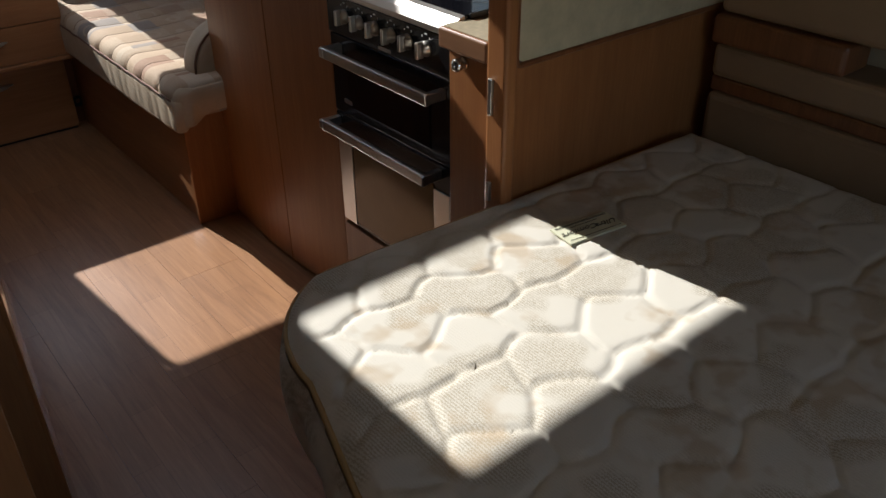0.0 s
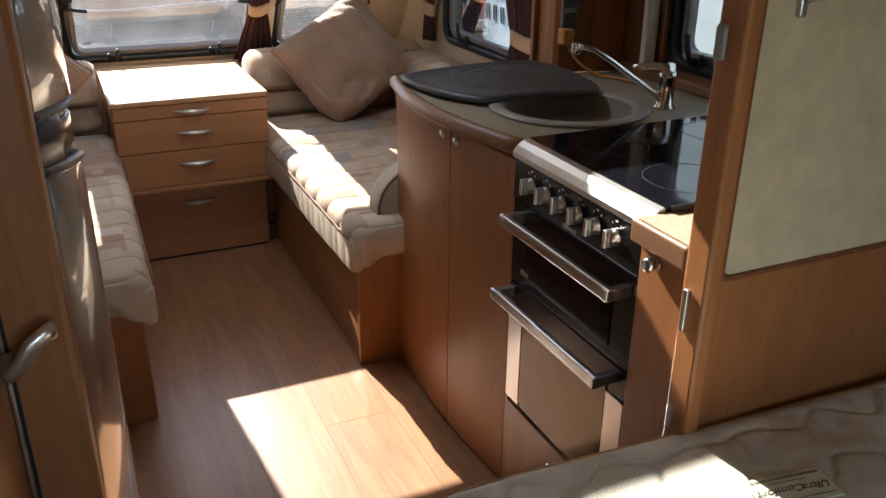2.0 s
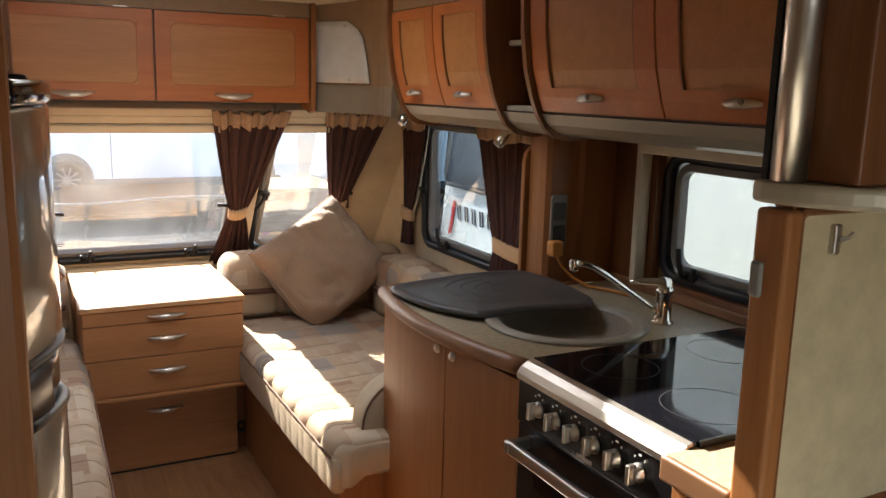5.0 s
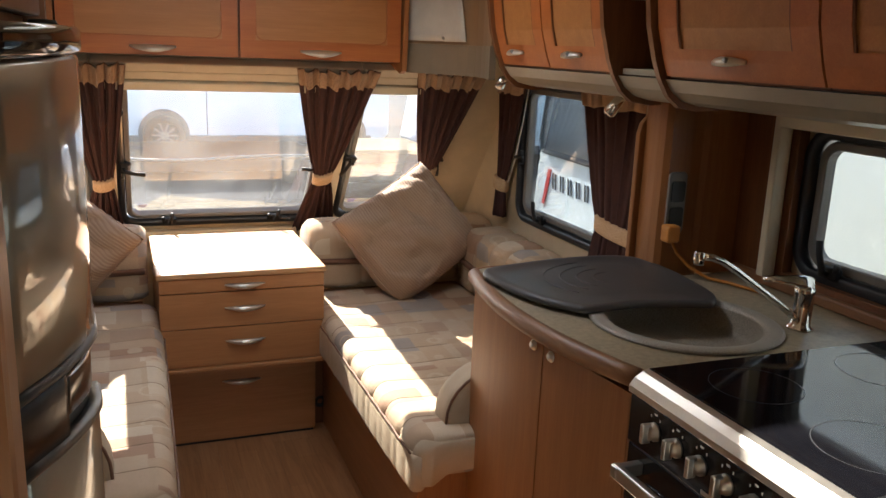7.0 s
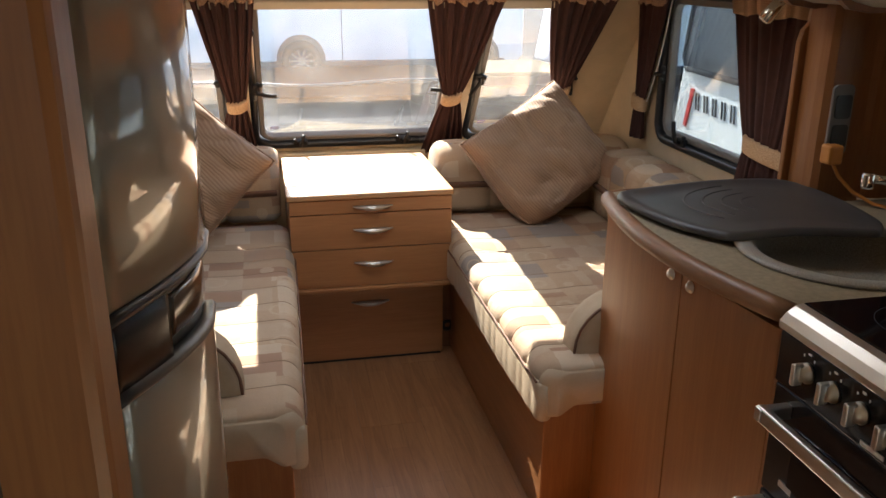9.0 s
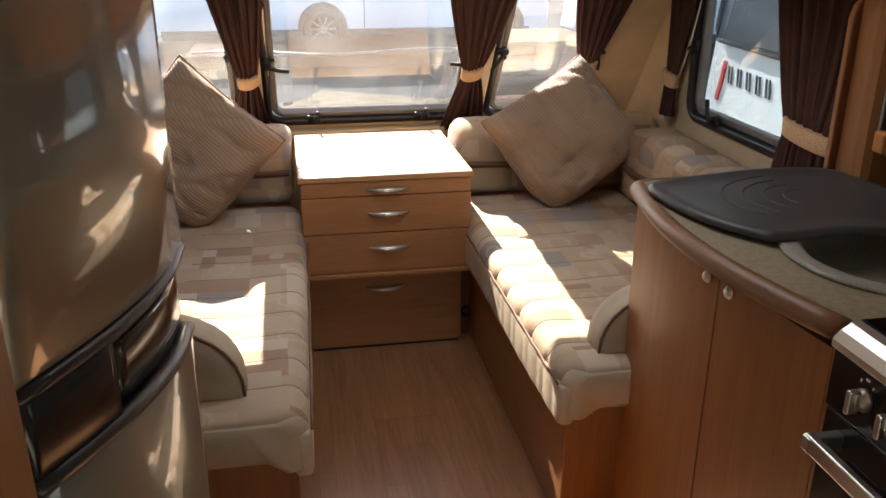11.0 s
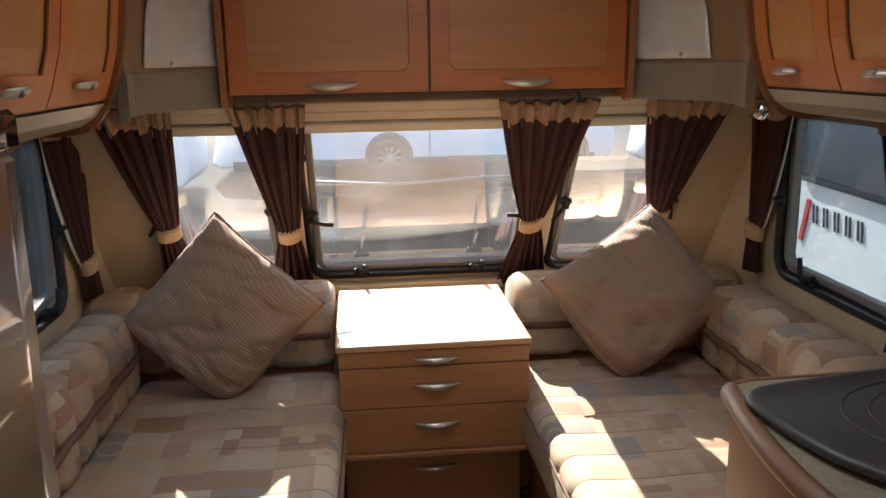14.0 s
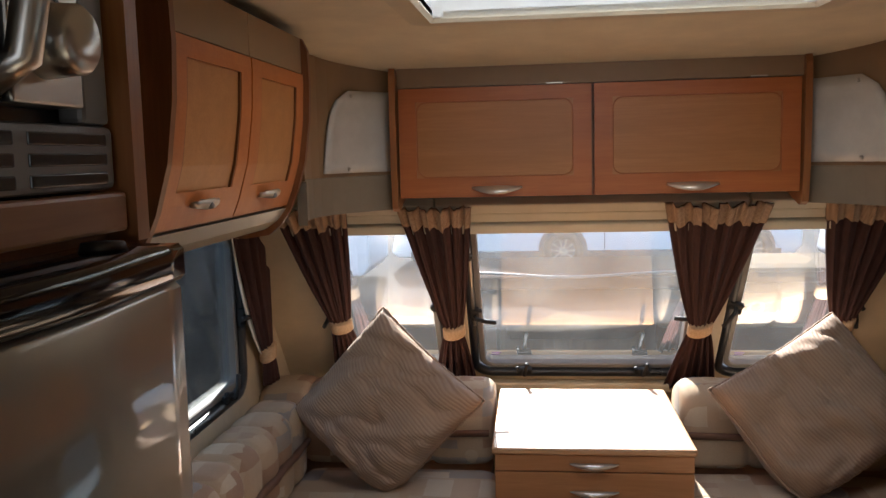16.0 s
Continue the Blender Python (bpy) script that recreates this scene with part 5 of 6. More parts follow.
def seat_run(s, y0, name_label, base_y):
    m = IDENT if s > 0 else LEFT_RUN
    box_ = thing("bench", (s * 0.7, 2.5, 0), "beech seat box on the floor", "bench", "seat boxes")
    part("front_panel", moved(bm_box(0.305, 0.323, base_y, 3.06, 0.0, 0.372, 0.003), m), M_WOOD_Y, box_)
    part("end_panel", moved(bm_prism([(0.292, 0.0), (0.292, 0.322), (0.298, 0.345), (0.312, 0.362), (0.335, 0.373), (0.375, 0.378), (0.9, 0.382), (0.9, 0.0)], base_y - 0.018, base_y - 0.0005, "y", 0.003), m), M_WOOD, box_, "rounded beech end panel")
    part("box", moved(bm_box(0.324, 1.058, base_y, 3.60, 0.0, 0.372), m), M_DARKWOOD, box_)
    st = thing("seat_cushion", (s * 0.6, 2.5, 0.36), name_label, "cushion", "seat cushions")
    seams = [y0 + 0.125 * k for k in range(1, 10)]
    sec = soft_box(0.262, 0.92, 0.374, 0.492, 0.045, 0.02)
    part("cushion", padded(sec, y0, 3.20, seams, m, 0.005, 0.006), M_SEAT, st, "", True)
    cx, cz = sum(p[0] for p in sec) / len(sec), sum(p[1] for p in sec) / len(sec)
    half = max(abs(p[0] - cx) for p in sec)
    for q in seams:
        line = [p for p, (x, z) in zip(pad_ring(sec, q, y0, 3.20, seams, m, 0.005, 0.006, cx, cz, half, 0.0006), sec) if z > 0.452 and x < 0.62]
        part("seam", bm_tube(line, 0.0011, 5), M_SEAM, st, "thin brown stitched seam", True)
    part("end_border", padded([(x, z - 0.050 * max(0.0, 1 - (x - 0.2555) / 0.075) ** 1.5 if z < 0.43 else z) for x, z in soft_box(0.2555, 0.90, 0.386, 0.482, 0.042, 0.02)], y0 - 0.007, y0 + 0.05, [], m, 0.0), M_SIDE, st, "plain beige end border", True)
    pleats = [y0 + 0.125 * k + d for k in range(10) for d in (0.0, 0.05)]
    part("front_roll", padded(soft_box(0.2565, 0.300, 0.334, 0.446, 0.014, 0.018), y0 + 0.003, 2.968, [p for p in pleats if y0 + 0.02 < p < 2.95], m, 0.0022), M_SIDE, st, "beige gathered front border", True)
    part("piping", moved(bm_tube([(0.2575, y0 + 0.012 + 0.05 * k, 0.448 + 0.002 * math.sin(k * 2.5)) for k in range(int((2.95 - y0) / 0.05))], 0.003, 6), m), M_BROWNBAND, st, "brown piping", True)
    bk = thing("back_cushion", (s * 1.0, 2.6, 0.49), "patterned beige back cushion against the side wall", "cushion", "back cushions")
    part("cushion", padded(soft_box(0.885, 1.09 if s > 0 else 1.055, 0.488, 0.735, 0.06, 0.03), max(y0 + 0.06, 2.06), 3.14, [2.06 + 0.135 * k for k in range(1, 8)], m, 0.020), M_SEAT, bk, "", True)
    part("band", moved(bm_tube([(0.880, 2.09 + 0.06 * k, 0.60 + 0.004 * math.sin(2 * k)) for k in range(18)], 0.012, 8, None, 1.6), m), M_BROWNBAND, bk, "brown woven band", True)
    cn = thing("corner_cushion", (s * 0.7, 3.4, 0.49), "curved beige corner cushion below the front window", "cushion", "corner cushions")
    part("cushion", padded([(3.40 + (p[0] - 3.40), p[1]) for p in soft_box(3.225, 3.50, 0.486, 0.738, 0.115, 0.03)], 0.300, 1.09, [0.50, 0.72, 0.92], m @ SWAP, 0.010), M_SEAT, cn, "", True)
    part("band", moved(bm_tube([(0.31 + 0.04 * k, 3.219, 0.60 - 0.0012 * k) for k in range(15)], 0.010, 8, None, 1.5), m), M_BROWNBAND, cn, "brown woven band", True)
    return st


seat_run(1, 1.885, "patterned beige seat cushion with rolled front edge", 1.945)
seat_run(-1, 1.80, "patterned beige seat cushion with rolled front edge", 1.905)
SPK = thing("round_vent", (0.328, 3.05, 0.09), "small round black vent low beside the chest", "vent")
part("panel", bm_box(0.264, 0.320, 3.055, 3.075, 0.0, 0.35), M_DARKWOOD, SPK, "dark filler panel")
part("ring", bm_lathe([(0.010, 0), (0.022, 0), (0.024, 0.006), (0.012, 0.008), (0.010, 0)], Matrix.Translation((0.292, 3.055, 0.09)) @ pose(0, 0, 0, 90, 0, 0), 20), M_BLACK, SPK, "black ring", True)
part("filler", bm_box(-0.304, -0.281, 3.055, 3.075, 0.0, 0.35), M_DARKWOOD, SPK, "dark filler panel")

# small arm cushions at the kitchen and fridge ends
for s, loc, size in ((1, (0.570, 1.985, 0.49), (0.205, 0.05, 0.150)), (-1, (-0.650, 1.940, 0.49), (0.225, 0.055, 0.172))):
    am = thing("arm_cushion", (loc[0], loc[1], 0.488), "rounded beige arm cushion with brown piping on the seat", "cushion", "arm cushions")
    sec = []
    for k in range(32):
        a = math.tau * k / 32
        c, d = math.cos(a), math.sin(a)
        sec.append((loc[0] + size[0] * math.copysign(abs(c) ** 0.85, c), loc[2] + size[2] * max(0.0, d) ** 0.9 if d > 0 else loc[2] - 0.006))
    cxx, czz = loc[0], 0.54
    rings = [[(cxx + (x - cxx) * f, loc[1] + o * size[1], czz + (z - czz) * f) for x, z in sec] for o, f in ((-1, 0.0001), (-1, 0.8), (-0.94, 0.93), (-0.8, 0.985), (-0.4, 1.0), (0.4, 1.0), (0.8, 0.985), (0.94, 0.93), (1, 0.8), (1, 0.0001))]
    part("cushion", bm_loft(rings), M_SIDE, am, "", True)
    part("piping", bm_tube([(cxx + (x - cxx) * 0.985, loc[1] - 0.82 * size[1], czz + (z - czz) * 0.985) for x, z in sec[:17]], 0.004, 6), M_BROWNBAND, am, "brown piping", True)


def pillow(left, right, bottom, top, puff, label):
    """A square cushion standing on one corner, with drawn-in edges, folds and knotted corner ends."""
    l, r, b, t = (Vector(p) for p in (left, right, bottom, top))
    c = (l + r + b + t) / 4
    b = b + (b - c) * 0.20
    e1, e2 = (r - l) / 2, (t - b) / 2
    c = (l + r + b + t) / 4
    blunt = lambda w: -0.55 - (1 - (1 - (-w - 0.55) / 0.45) ** 1.6) * 0.28 if w < -0.55 else w  # noqa: E731
    nrm = e1.cross(e2).normalized()
    if nrm.y > 0:
        nrm = -nrm
    pw = thing("throw_pillow", b, label, "pillow", "throw pillows")
    n = 44
    bm = bmesh.new()
    for side in (1, -1):
        rows = []
        for j in range(n + 1):
            row = []
            for i in range(n + 1):
                u, v = 2 * i / n - 1, 2 * j / n - 1
                eu, ev = 1 - u * u, 1 - v * v
                h = puff * (max(eu, 0) * max(ev, 0)) ** 0.36
                pull = 1 + 0.035 * (1 - u * u) * (1 - v * v) ** 0.5 - 0.055 * (1 - abs(u) ** 2) * abs(v) ** 4 - 0.055 * (1 - abs(v) ** 2) * abs(u) ** 4
                p = c + (e1 * (u - v) * 0.5 + e2 * blunt((u + v) * 0.5)) * pull
                crease = abs(noise.noise(Vector((u * 3.2 + v * 1.5, v * 1.6 - u * 0.7, side + left[0] * 3))))
                fold = 0.030 * noise.noise(Vector((u * 1.6 + v, v * 2.1, side + left[0]))) - 0.016 * max(0.0, 1 - crease / 0.25) + 0.005 * noise.noise(Vector((u * 6, v * 6, 3 + left[0])))
                row.append(bm.verts.new(p + nrm * side * (h + fold * min(1, 3 * eu * ev))))
            rows.append(row)
        for a, d in zip(rows, rows[1:]):
            for i in range(n):
                bm.faces.new([a[i], a[i + 1], d[i + 1], d[i]])
    bmesh.ops.remove_doubles(bm, verts=bm.verts, dist=0.0004)
    part("cover", bm, M_CORD, pw, "brown corduroy cover", True)
    ring = []
    for u0, v0, u1, v1 in ((-1, -1, 1, -1), (1, -1, 1, 1), (1, 1, -1, 1), (-1, 1, -1, -1)):
        for k in range(24):
            u, v = u0 + (u1 - u0) * k / 24, v0 + (v1 - v0) * k / 24
            pull = 1 + 0.035 * (1 - u * u) * (1 - v * v) ** 0.5 - 0.055 * (1 - abs(u) ** 2) * abs(v) ** 4 - 0.055 * (1 - abs(v) ** 2) * abs(u) ** 4
            ring.append(c + (e1 * (u - v) * 0.5 + e2 * blunt((u + v) * 0.5)) * pull)
    part("corded_edge", bm_tube(ring + ring[:1], 0.004, 6, [0.0035 + 0.002 * (k % 2) for k in range(97)]), M_CORD, pw, "corded edge", True)
    return pw


pillow((0.352, 3.19, 0.770), (0.985, 3.20, 0.650), (0.590, 2.945, 0.500), (0.765, 3.256, 0.976), 0.115, "brown corduroy throw pillow propped on one corner")
pillow((-0.940, 3.19, 0.685), (-0.322, 3.16, 0.735), (-0.615, 2.935, 0.500), (-0.638, 3.085, 1.040), 0.115, "brown corduroy throw pillow propped on one corner")


# ---- curtains ----
def curtain(m, top0, top1, v_top, tie, v_tie, bot0, bot1, v_bot, lift=0.03, tie_w=0.055, folds=6, phase=0.0, lining=0.0):
    """A gathered curtain in the plane of m (local x along, y up, z into the room), held by a tie."""
    cu2 = thing("curtain", m @ Vector((tie, v_bot, lift)), "dark brown curtain with checked beige heading, held by a beige tie", "curtain", "curtains")
    nu, nv = 72, 46

    def span(v):
        """Left, right and fold depth at a height."""
        if v >= v_tie:
            s = (v - v_tie) / (v_top - v_tie)
            e = s ** 0.80
            l = tie - tie_w / 2 + (top0 - tie + tie_w / 2) * e
            r = tie + tie_w / 2 + (top1 - tie - tie_w / 2) * e
        else:
            s = (v_tie - v) / (v_tie - v_bot)
            e = min(1.0, s ** 0.7)
            l = tie - tie_w / 2 + (bot0 - tie + tie_w / 2) * e
            r = tie + tie_w / 2 + (bot1 - tie - tie_w / 2) * e
        return l, r, 0.007 + 0.013 * e

    def surface(v, u, back=0.0):
        l, r, amp = span(v)
        w = 0.5 * math.sin(u * folds * math.tau + phase) + 0.3 * math.sin(u * folds * 2.3 * math.tau + 1.3 + phase) + 0.4 * noise.noise(Vector((u * 7, v * 2.5, phase)))
        x = l + (r - l) * (u + 0.012 * math.sin(u * folds * math.tau * 2 + v * 3))
        return m @ Vector((x, v, lift + amp * w + 0.012 * math.sin(math.pi * u) - back))

    def sheet(va, vb, rows, wave=0.0, back=0.0, push=0.0):
        grid_ = []
        for j in range(rows + 1):
            line_ = []
            for i in range(nu + 1):
                u = i / nu
                lo = va + wave * math.sin(u * 17 + phase)
                line_.append(surface(lo + (vb - lo) * j / rows, u, back - push))
            grid_.append(line_)
        front = grid_
        backs = [[p - (m.to_3x3() @ Vector((0, 0, 0.004))) for p in line_] for line_ in grid_]
        rings = [f_ + list(reversed(b_)) for f_, b_ in zip(front, backs)]
        return bm_loft(rings)

    part("cloth", sheet(v_bot, v_top, nv), M_CURTAIN, cu2, "dark brown cloth", True)
    head = (v_top - v_tie) * 0.125
    part("heading", sheet(v_top - head, v_top + 0.004, 6, 0.006, 0.0, 0.008), M_TRIM, cu2, "checked beige heading", True)
    if lining:
        strip = []
        for j in range(17):
            v = v_tie + (v_top - v_tie) * j / 16
            x, w = span(v)[0], lining * (0.15 + 0.85 * math.sin(math.pi * min(1.0, j / 16 + 0.1)))
            strip.append([m @ Vector((x + 0.012, v, lift - 0.012)), m @ Vector((x - w, v, lift - 0.006)), m @ Vector((x - w, v, lift - 0.009)), m @ Vector((x + 0.012, v, lift - 0.016))])
        part("lining", bm_loft(strip), M_WHITE, cu2, "white curtain lining", True)
    hw = tie_w / 2 + 0.008
    rings = []
    for dz, o in ((-0.025, 0), (-0.02, 0.004), (0.02, 0.004), (0.025, 0)):
        rings.append([m @ Vector((tie + (hw + o) * math.cos(a), v_tie + dz + 0.008 * math.cos(a), lift + (0.024 + o) * math.sin(a))) for a in [math.tau * k / 20 for k in range(20)]])
    part("tie", bm_loft(rings), M_TIE, cu2, "beige woven tie", True)
    return cu2


VT = fv(1.368)
curtain(M_FRONT, -0.965, -0.735, VT, -0.835, fv(0.945), -0.90, -0.77, fv(0.72), 0.05, 0.06, 5, 0.3)
curtain(M_FRONT, -0.575, -0.352, VT, -0.443, fv(0.92), -0.535, -0.375, fv(0.68), 0.05, 0.055, 5, 1.7)
curtain(M_FRONT, 0.215, 0.520, VT, 0.382, fv(0.93), 0.290, 0.470, fv(0.68), 0.05, 0.058, 6, 2.6)
curtain(M_FRONT, 0.668, 0.950, VT, 0.828, fv(0.945), 0.78, 0.875, fv(0.72), 0.05, 0.058, 6, 4.0)
curtain(M_RIGHT, 2.98, 3.22, 1.32, 3.17, 0.905, 3.12, 3.22, 0.77, 0.035, 0.07, 4, 0.9, 0.012)
curtain(M_RIGHT, 2.06, 2.53, 1.32, 2.29, 0.895, 2.18, 2.42, 0.755, 0.05, 0.21, 6, 2.2)
curtain(M_LEFT, 3.02, 3.34, 1.32, 3.30, 0.85, 3.26, 3.36, 0.74, 0.035, 0.07, 4, 3.2, 0.035)

# ---- outside ----
# Tarmac kept dark to stand in for shadow over the yard.
M_GROUND = plain("shaded_tarmac", (0.040, 0.037, 0.038), 0.9, vary=0.3, scale=2.5, bump=0)
bm = bmesh.new()
bmesh.ops.create_grid(bm, x_segments=4, y_segments=4, size=400)
struct("ground", moved(bm, Matrix.Translation((0, 0, -0.58))), M_GROUND, "tarmac yard, dark grey standing in for shadow", "ground")
# Pale tone and slanting outline draw the sunlit part of the paving.
M_SUNLIT = plain("pale_concrete_sunlit", (0.165, 0.122, 0.073), 0.9, vary=0.3, scale=5, bump=0)
pavement = struct("pavement", bm_prism([(-2.3, 5.2), (-2.3, 7.2), (-0.7, 9.8), (-0.1, 10.85), (0.11, 11.4), (1.6, 10.5), (3.0, 9.6), (3.0, 5.2)], -0.62, -0.570, "z"), M_SUNLIT, "concrete slabs, pale and outlined as a sunlit patch", "pavement")


def slab_side(y, left):
    """The slanting edges of the paved patch, drawn as the sunlit area's outline."""
    if left:
        return float(np.interp(y, (5.2, 7.2, 9.8, 10.85, 11.4), (-2.3, -2.3, -0.7, -0.1, 0.11)))
    return float(np.interp(y, (5.2, 9.6, 10.5, 11.4), (3.0, 3.0, 1.6, 0.11)))


for r in range(10):
    ya, yb = 5.2 + 0.62 * r + 0.005, 5.2 + 0.62 * (r + 1) - 0.005
    for c in range(-3, 4):
        xa, xb = 0.9 * c + 0.45 * (r % 2) + 0.005, 0.9 * (c + 1) + 0.45 * (r % 2) - 0.005
        quad = [(max(xa, slab_side(ya, True)), ya), (min(xb, slab_side(ya, False)), ya), (min(xb, slab_side(yb, False)), yb), (max(xa, slab_side(yb, True)), yb)]
        if quad[1][0] - quad[0][0] > 0.05 and quad[2][0] - quad[3][0] > 0.05:
            part("slab", bm_prism(quad, -0.590, -0.563 + 0.002 * ((r + c) % 3), "z"), M_SUNLIT, pavement)
M_VAN = plain("white_vehicle_paint", (0.70, 0.72, 0.75), 0.25, vary=0.04, bump=0)
M_TYRE = plain("black_tyre", (0.02, 0.02, 0.02), 0.7, bump=0.1)
M_DKGLASS = plain("dark_window_glass", (0.06, 0.068, 0.08), 0.08, bump=0)
M_BROWN = plain("brown_deck", (0.050, 0.024, 0.014), 0.95, vary=0.35, scale=3, bump=0)
M_DARKGREY = plain("dark_grey_paint", (0.05, 0.055, 0.065), 0.75, bump=0)
for dull in (M_GROUND, M_SUNLIT, M_BROWN):
    dull.node_tree.nodes["Principled BSDF"].inputs["Specular IOR Level"].default_value = 0.08
M_RED = plain("red_stripe", (0.5, 0.03, 0.03), 0.4, bump=0)


def wheel(parent, x, y, z, r, w=0.2):
    wm = Matrix.Translation((x, y, z)) @ pose(0, 0, 0, 90, 0, 0)
    ty = part("wheel", bm_lathe([(r * 0.62, -w / 2), (r * 0.95, -w / 2), (r, -w / 3), (r, w / 3), (r * 0.95, w / 2), (r * 0.62, w / 2), (r * 0.62, -w / 2)], wm, 32), M_TYRE, parent, "black tyre", True)
    rim_ = bm_lathe([(0.001, w * 0.35), (r * 0.18, w * 0.36), (r * 0.2, w * 0.3), (0.001, w * 0.3)], wm, 16)
    for k in range(10):
        join(rim_, bm_box(r * 0.12, r * 0.62, -r * 0.035, r * 0.035, w * 0.26, w * 0.32), wm @ pose(0, 0, 0, 0, 0, k * 36))
    part("rim", rim_, M_GREYPL, ty, "spoked alloy rim")


def van(x0, x1, y0, y1, z0, h, label, wheels, mat, wr=0.33):
    """A parked van or car seen side on, nose to the left: body, glazing, wheels, bumper."""
    v = thing("parked_van", ((x0 + x1) / 2, (y0 + y1) / 2, z0 - 0.34), label, "vehicle", "parked vehicles")
    L = x1 - x0
    side = [(x0, z0 + 0.05), (x0 + 0.02 * L, z0 - 0.05), (x1 - 0.02 * L, z0 - 0.05), (x1, z0 + 0.1), (x1, z0 + h * 0.9), (x1 - 0.03 * L, z0 + h), (x0 + 0.34 * L, z0 + h), (x0 + 0.20 * L, z0 + h * 0.56), (x0 + 0.03 * L, z0 + h * 0.42)]
    part("body", bm_prism(side, y0, y1, "y", 0.05, 3), mat, v, "painted body")
    part("side_window", bm_prism([(x0 + 0.24 * L, z0 + h * 0.58), (x0 + 0.36 * L, z0 + h * 0.92), (x0 + 0.52 * L, z0 + h * 0.92), (x0 + 0.52 * L, z0 + h * 0.58)], y0 - 0.008, y0 + 0.02, "y"), M_DKGLASS, v, "dark side window")
    part("sill", bm_box(x0 + 0.05 * L, x1 - 0.05 * L, y0 - 0.02, y0 + 0.05, z0 - 0.10, z0 + 0.06, 0.02), M_DARKGREY, v, "dark plastic sill")
    part("door_seam", bm_box(x0 + 0.53 * L, x0 + 0.532 * L, y0 - 0.004, y0 + 0.01, z0 + 0.08, z0 + h * 0.93), M_DARKGREY, v, "door joint")
    for wx in wheels:
        part("wheel_arch", bm_lathe([(0.001, 0), (wr * 1.22, 0), (wr * 1.22, 0.04), (0.001, 0.04)], Matrix.Translation((wx, y0 - 0.003, wr - 0.56)) @ pose(0, 0, 0, 90, 0, 0), 32), M_DARKGREY, v, "dark wheel arch")
        wheel(v, wx, y0 - 0.07, wr - 0.58, wr)
    return v


ft = thing("flat_trailer", (0.4, 13.3, -0.58), "low dark brown flat trailer with a grey rail", "trailer")
part("deck", bm_box(-1.7, 2.5, 12.3, 14.6, -0.42, -0.24, 0.03), M_BROWN, ft, "brown weathered deck")
part("rail", bm_tube([(-1.6 + 0.4 * k, 12.27 + 0.12 * math.cos(0.6 * k), -0.20 + 0.02 * math.sin(k)) for k in range(11)], 0.018, 8), M_GREYPL, ft, "grey bent rail", True)
for lx_ in (-1.4, 2.1):
    part("leg", bm_box(lx_, lx_ + 0.1, 12.5, 12.6, -0.58, -0.4205), M_DARKGREY, ft)
    part("leg", bm_box(lx_, lx_ + 0.1, 14.2, 14.3, -0.58, -0.4205), M_DARKGREY, ft)
tc_ = thing("timber_crate", (2.9, 11.2, -0.58), "brown timber crate, its top coloured paler for sunlight", "crate")
# Sunlight is coloured into the crate's top, shade into its brown planks.
part("top", bm_box(2.25, 3.6, 10.6, 12.0, 0.05, 0.10, 0.01), M_SUNLIT, tc_, "tan board top, sunlight put into its pale colour")
for k in range(5):
    part("plank", bm_box(2.3, 3.55, 10.65, 11.95, -0.575 + 0.125 * k, -0.459 + 0.125 * k, 0.006), M_BROWN, tc_)

van(-2.75, 4.45, 15.5, 17.4, -0.30, 2.4, "pale silver van parked across the yard", (0.34, 3.55), M_VAN, 0.35)
van(4.75, 10.4, 14.0, 15.8, -0.33, 2.3, "white van parked in the yard", (5.9, 9.2), M_VAN)
van(-8.2, -2.75, 13.4, 15.2, -0.33, 2.3, "white van parked in the yard", (-7.0, -3.8), M_VAN)

nb = thing("neighbouring_caravan", (2.05, 4.25, -0.58), "white touring caravan parked alongside", "caravan")
part("body", bm_prism([(-2.2, -0.15), (4.75, -0.15), (4.92, 0.3), (4.75, 1.2), (4.3, 1.9), (-2.2, 1.9)], 2.05, 4.2, "x", 0.05, 3), M_VAN, nb, "white caravan body")
pane_line = [(3.30, 0.84), (4.70, 0.84), (4.745, 0.90), (4.68, 1.20), (4.33, 1.74), (4.26, 1.80), (3.30, 1.80)]
part("side_window", bm_prism(pane_line, 2.034, 2.0495, "x", 0.004), M_DKGLASS, nb, "wide dark tinted window")
part("window_frame", bm_tube([(2.036, y, z) for y, z in pane_line + pane_line[:1]], 0.018, 8), M_DARKGREY, nb, "dark window frame", True)
sw = [(4.83 - 0.32 * math.sin(radians(a)), 0.30 + 1.25 * (1 - math.cos(radians(a)))) for a in range(0, 88, 8)]
part("red_sweep", bm_prism([(y + 0.045, z + 0.02) for y, z in sw[4:7]] + [(y + 0.005, z + 0.02) for y, z in reversed(sw[4:7])], 2.042, 2.0495, "x"), M_RED, nb, "red curved graphic")
for k in range(5):
    yb = 4.56 - 0.108 * k
    for o in (0.0, 0.036):
        part("blank_badge", bm_prism([(yb - o, 0.622), (yb - o - 0.009, 0.623), (yb - o + 0.005, 0.716), (yb - o + 0.014, 0.715)], 2.043, 2.0495, "x"), M_DARKGREY, nb, "dark slanted badge bar")
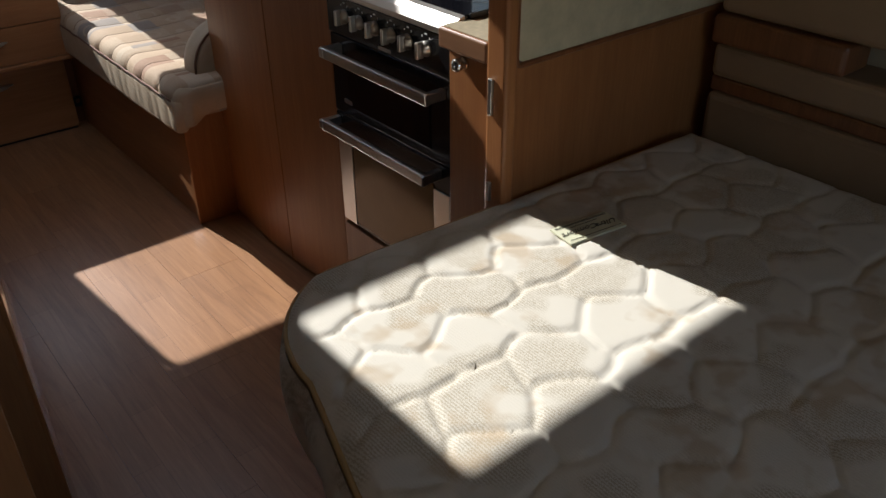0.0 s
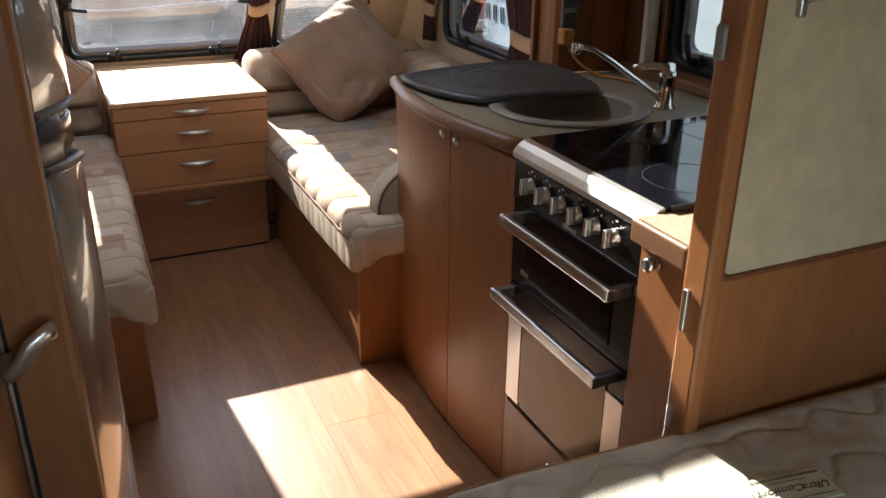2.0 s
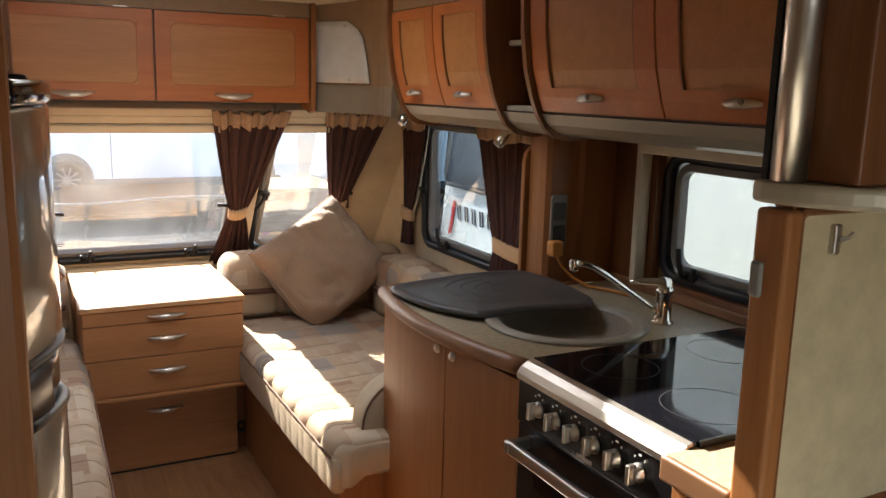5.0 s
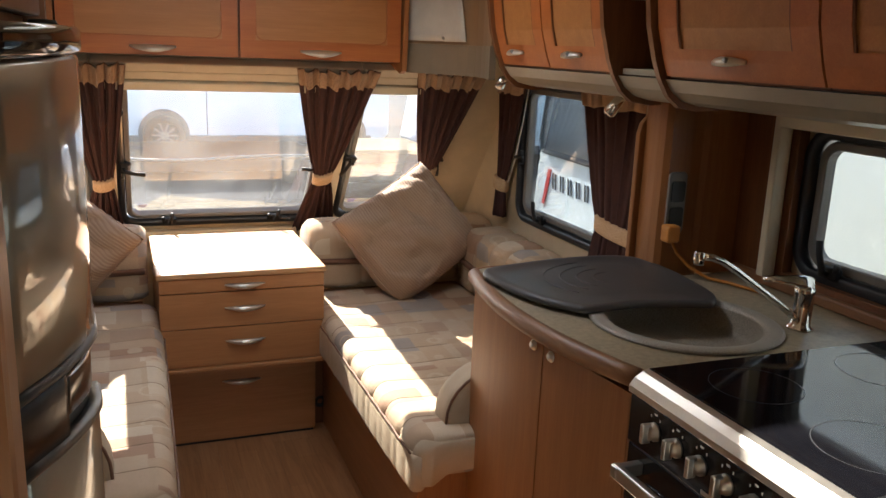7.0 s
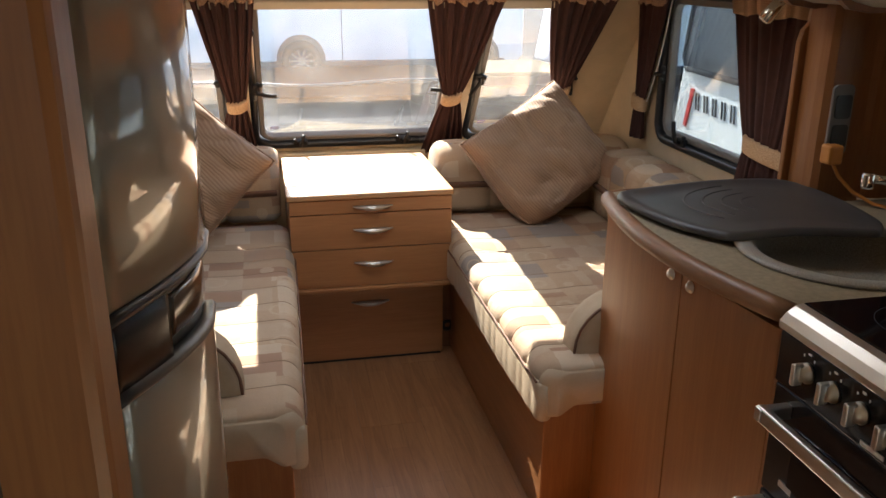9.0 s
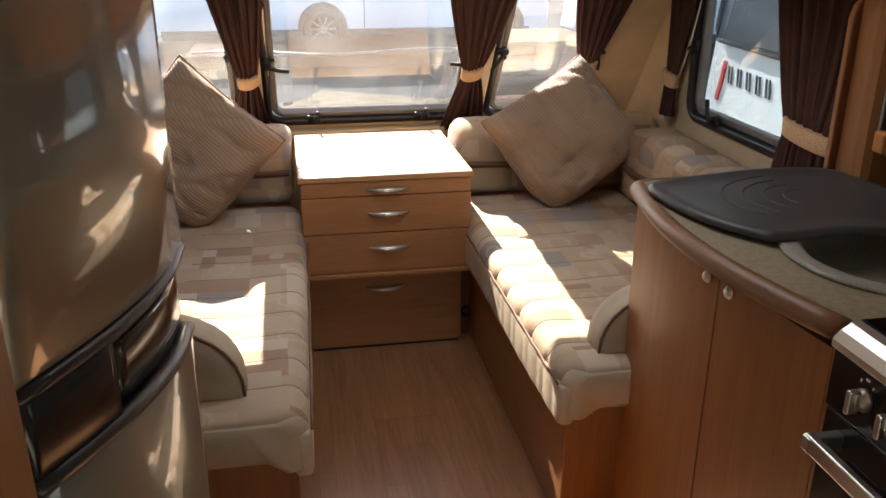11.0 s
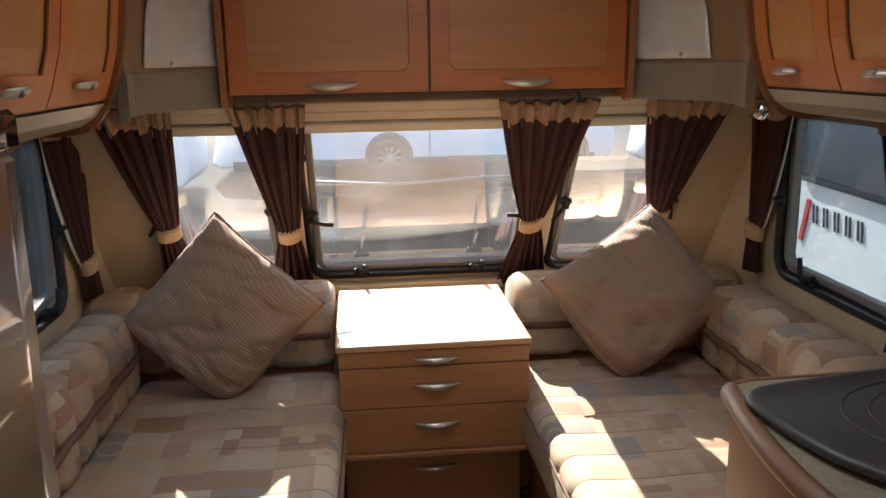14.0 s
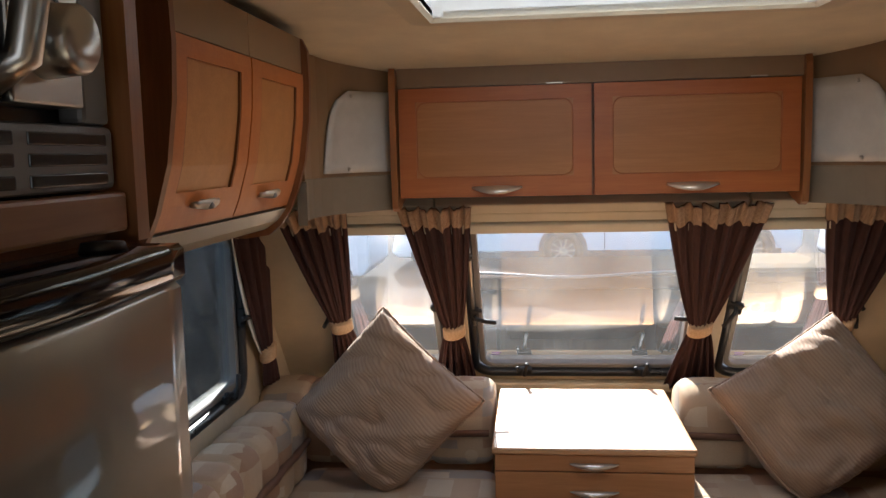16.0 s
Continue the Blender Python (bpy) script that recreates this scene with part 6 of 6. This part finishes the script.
for yy in (0.2, 3.2):
    wm = Matrix.Translation((2.2, yy, -0.32)) @ pose(0, 0, 0, 0, 90, 0)
    part("wheel", bm_lathe([(0.001, -0.1), (0.3, -0.1), (0.3, 0.1), (0.001, 0.1)], wm, 24), M_TYRE, nb, "black wheel")
part("corner_leg", bm_box(2.5, 2.6, 5.0, 5.1, -0.58, -0.15), M_DARKGREY, nb, "steel corner leg")
part("corner_leg", bm_box(3.5, 3.6, -1.6, -1.5, -0.58, -0.15), M_DARKGREY, nb, "steel corner leg")

nb.rotation_euler = (0, 0, radians(-4))

nl = thing("blue_grey_caravan", (-3.6, 4.5, -0.62), "pale blue-grey caravan parked alongside", "caravan")
part("body", bm_prism([(0.5, -0.15), (6.6, -0.15), (6.9, 0.4), (6.5, 1.9), (0.5, 1.9)], -4.6, -2.9, "x", 0.08, 3), plain("pale_blue_paint", (0.50, 0.56, 0.63), 0.3, bump=0), nl, "pale body")
part("side_window", bm_box(-2.905, -2.88, 1.6, 2.6, 0.85, 1.45, 0.02), M_DKGLASS, nl, "dark tinted window")
part("corner_leg", bm_box(-3.1, -3.0, 1.0, 1.1, -0.58, -0.15), M_DARKGREY, nl, "steel corner leg")
part("corner_leg", bm_box(-3.1, -3.0, 6.0, 6.1, -0.58, -0.15), M_DARKGREY, nl, "steel corner leg")

# ---- floor boards, last ----
bw, bl_ = 0.198, 1.28
mesh_board = {}
n = 0
for c in range(11):
    xa = -1.095 + bw * c
    for r in range(-2, 4):
        ya = -0.9 + bl_ * r + 0.43 * (c % 3)
        a, b = max(ya, -1.74), min(ya + bl_ - 0.0005, 3.66)
        if b - a < 0.1:
            continue
        key = round(b - a, 3)
        if key not in mesh_board:
            q = bm_box(0, bw - 0.0003, 0, b - a, -0.0055, 0.0, 0.0003, 1)
            me = bpy.data.meshes.new("plank")
            q.to_mesh(me)
            q.free()
            me.materials.append(M_FLOOR)
            mesh_board[key] = me
        ob = new("plank", mesh_board[key])
        ob.parent = fl
        ob.location = (xa, a, 0)
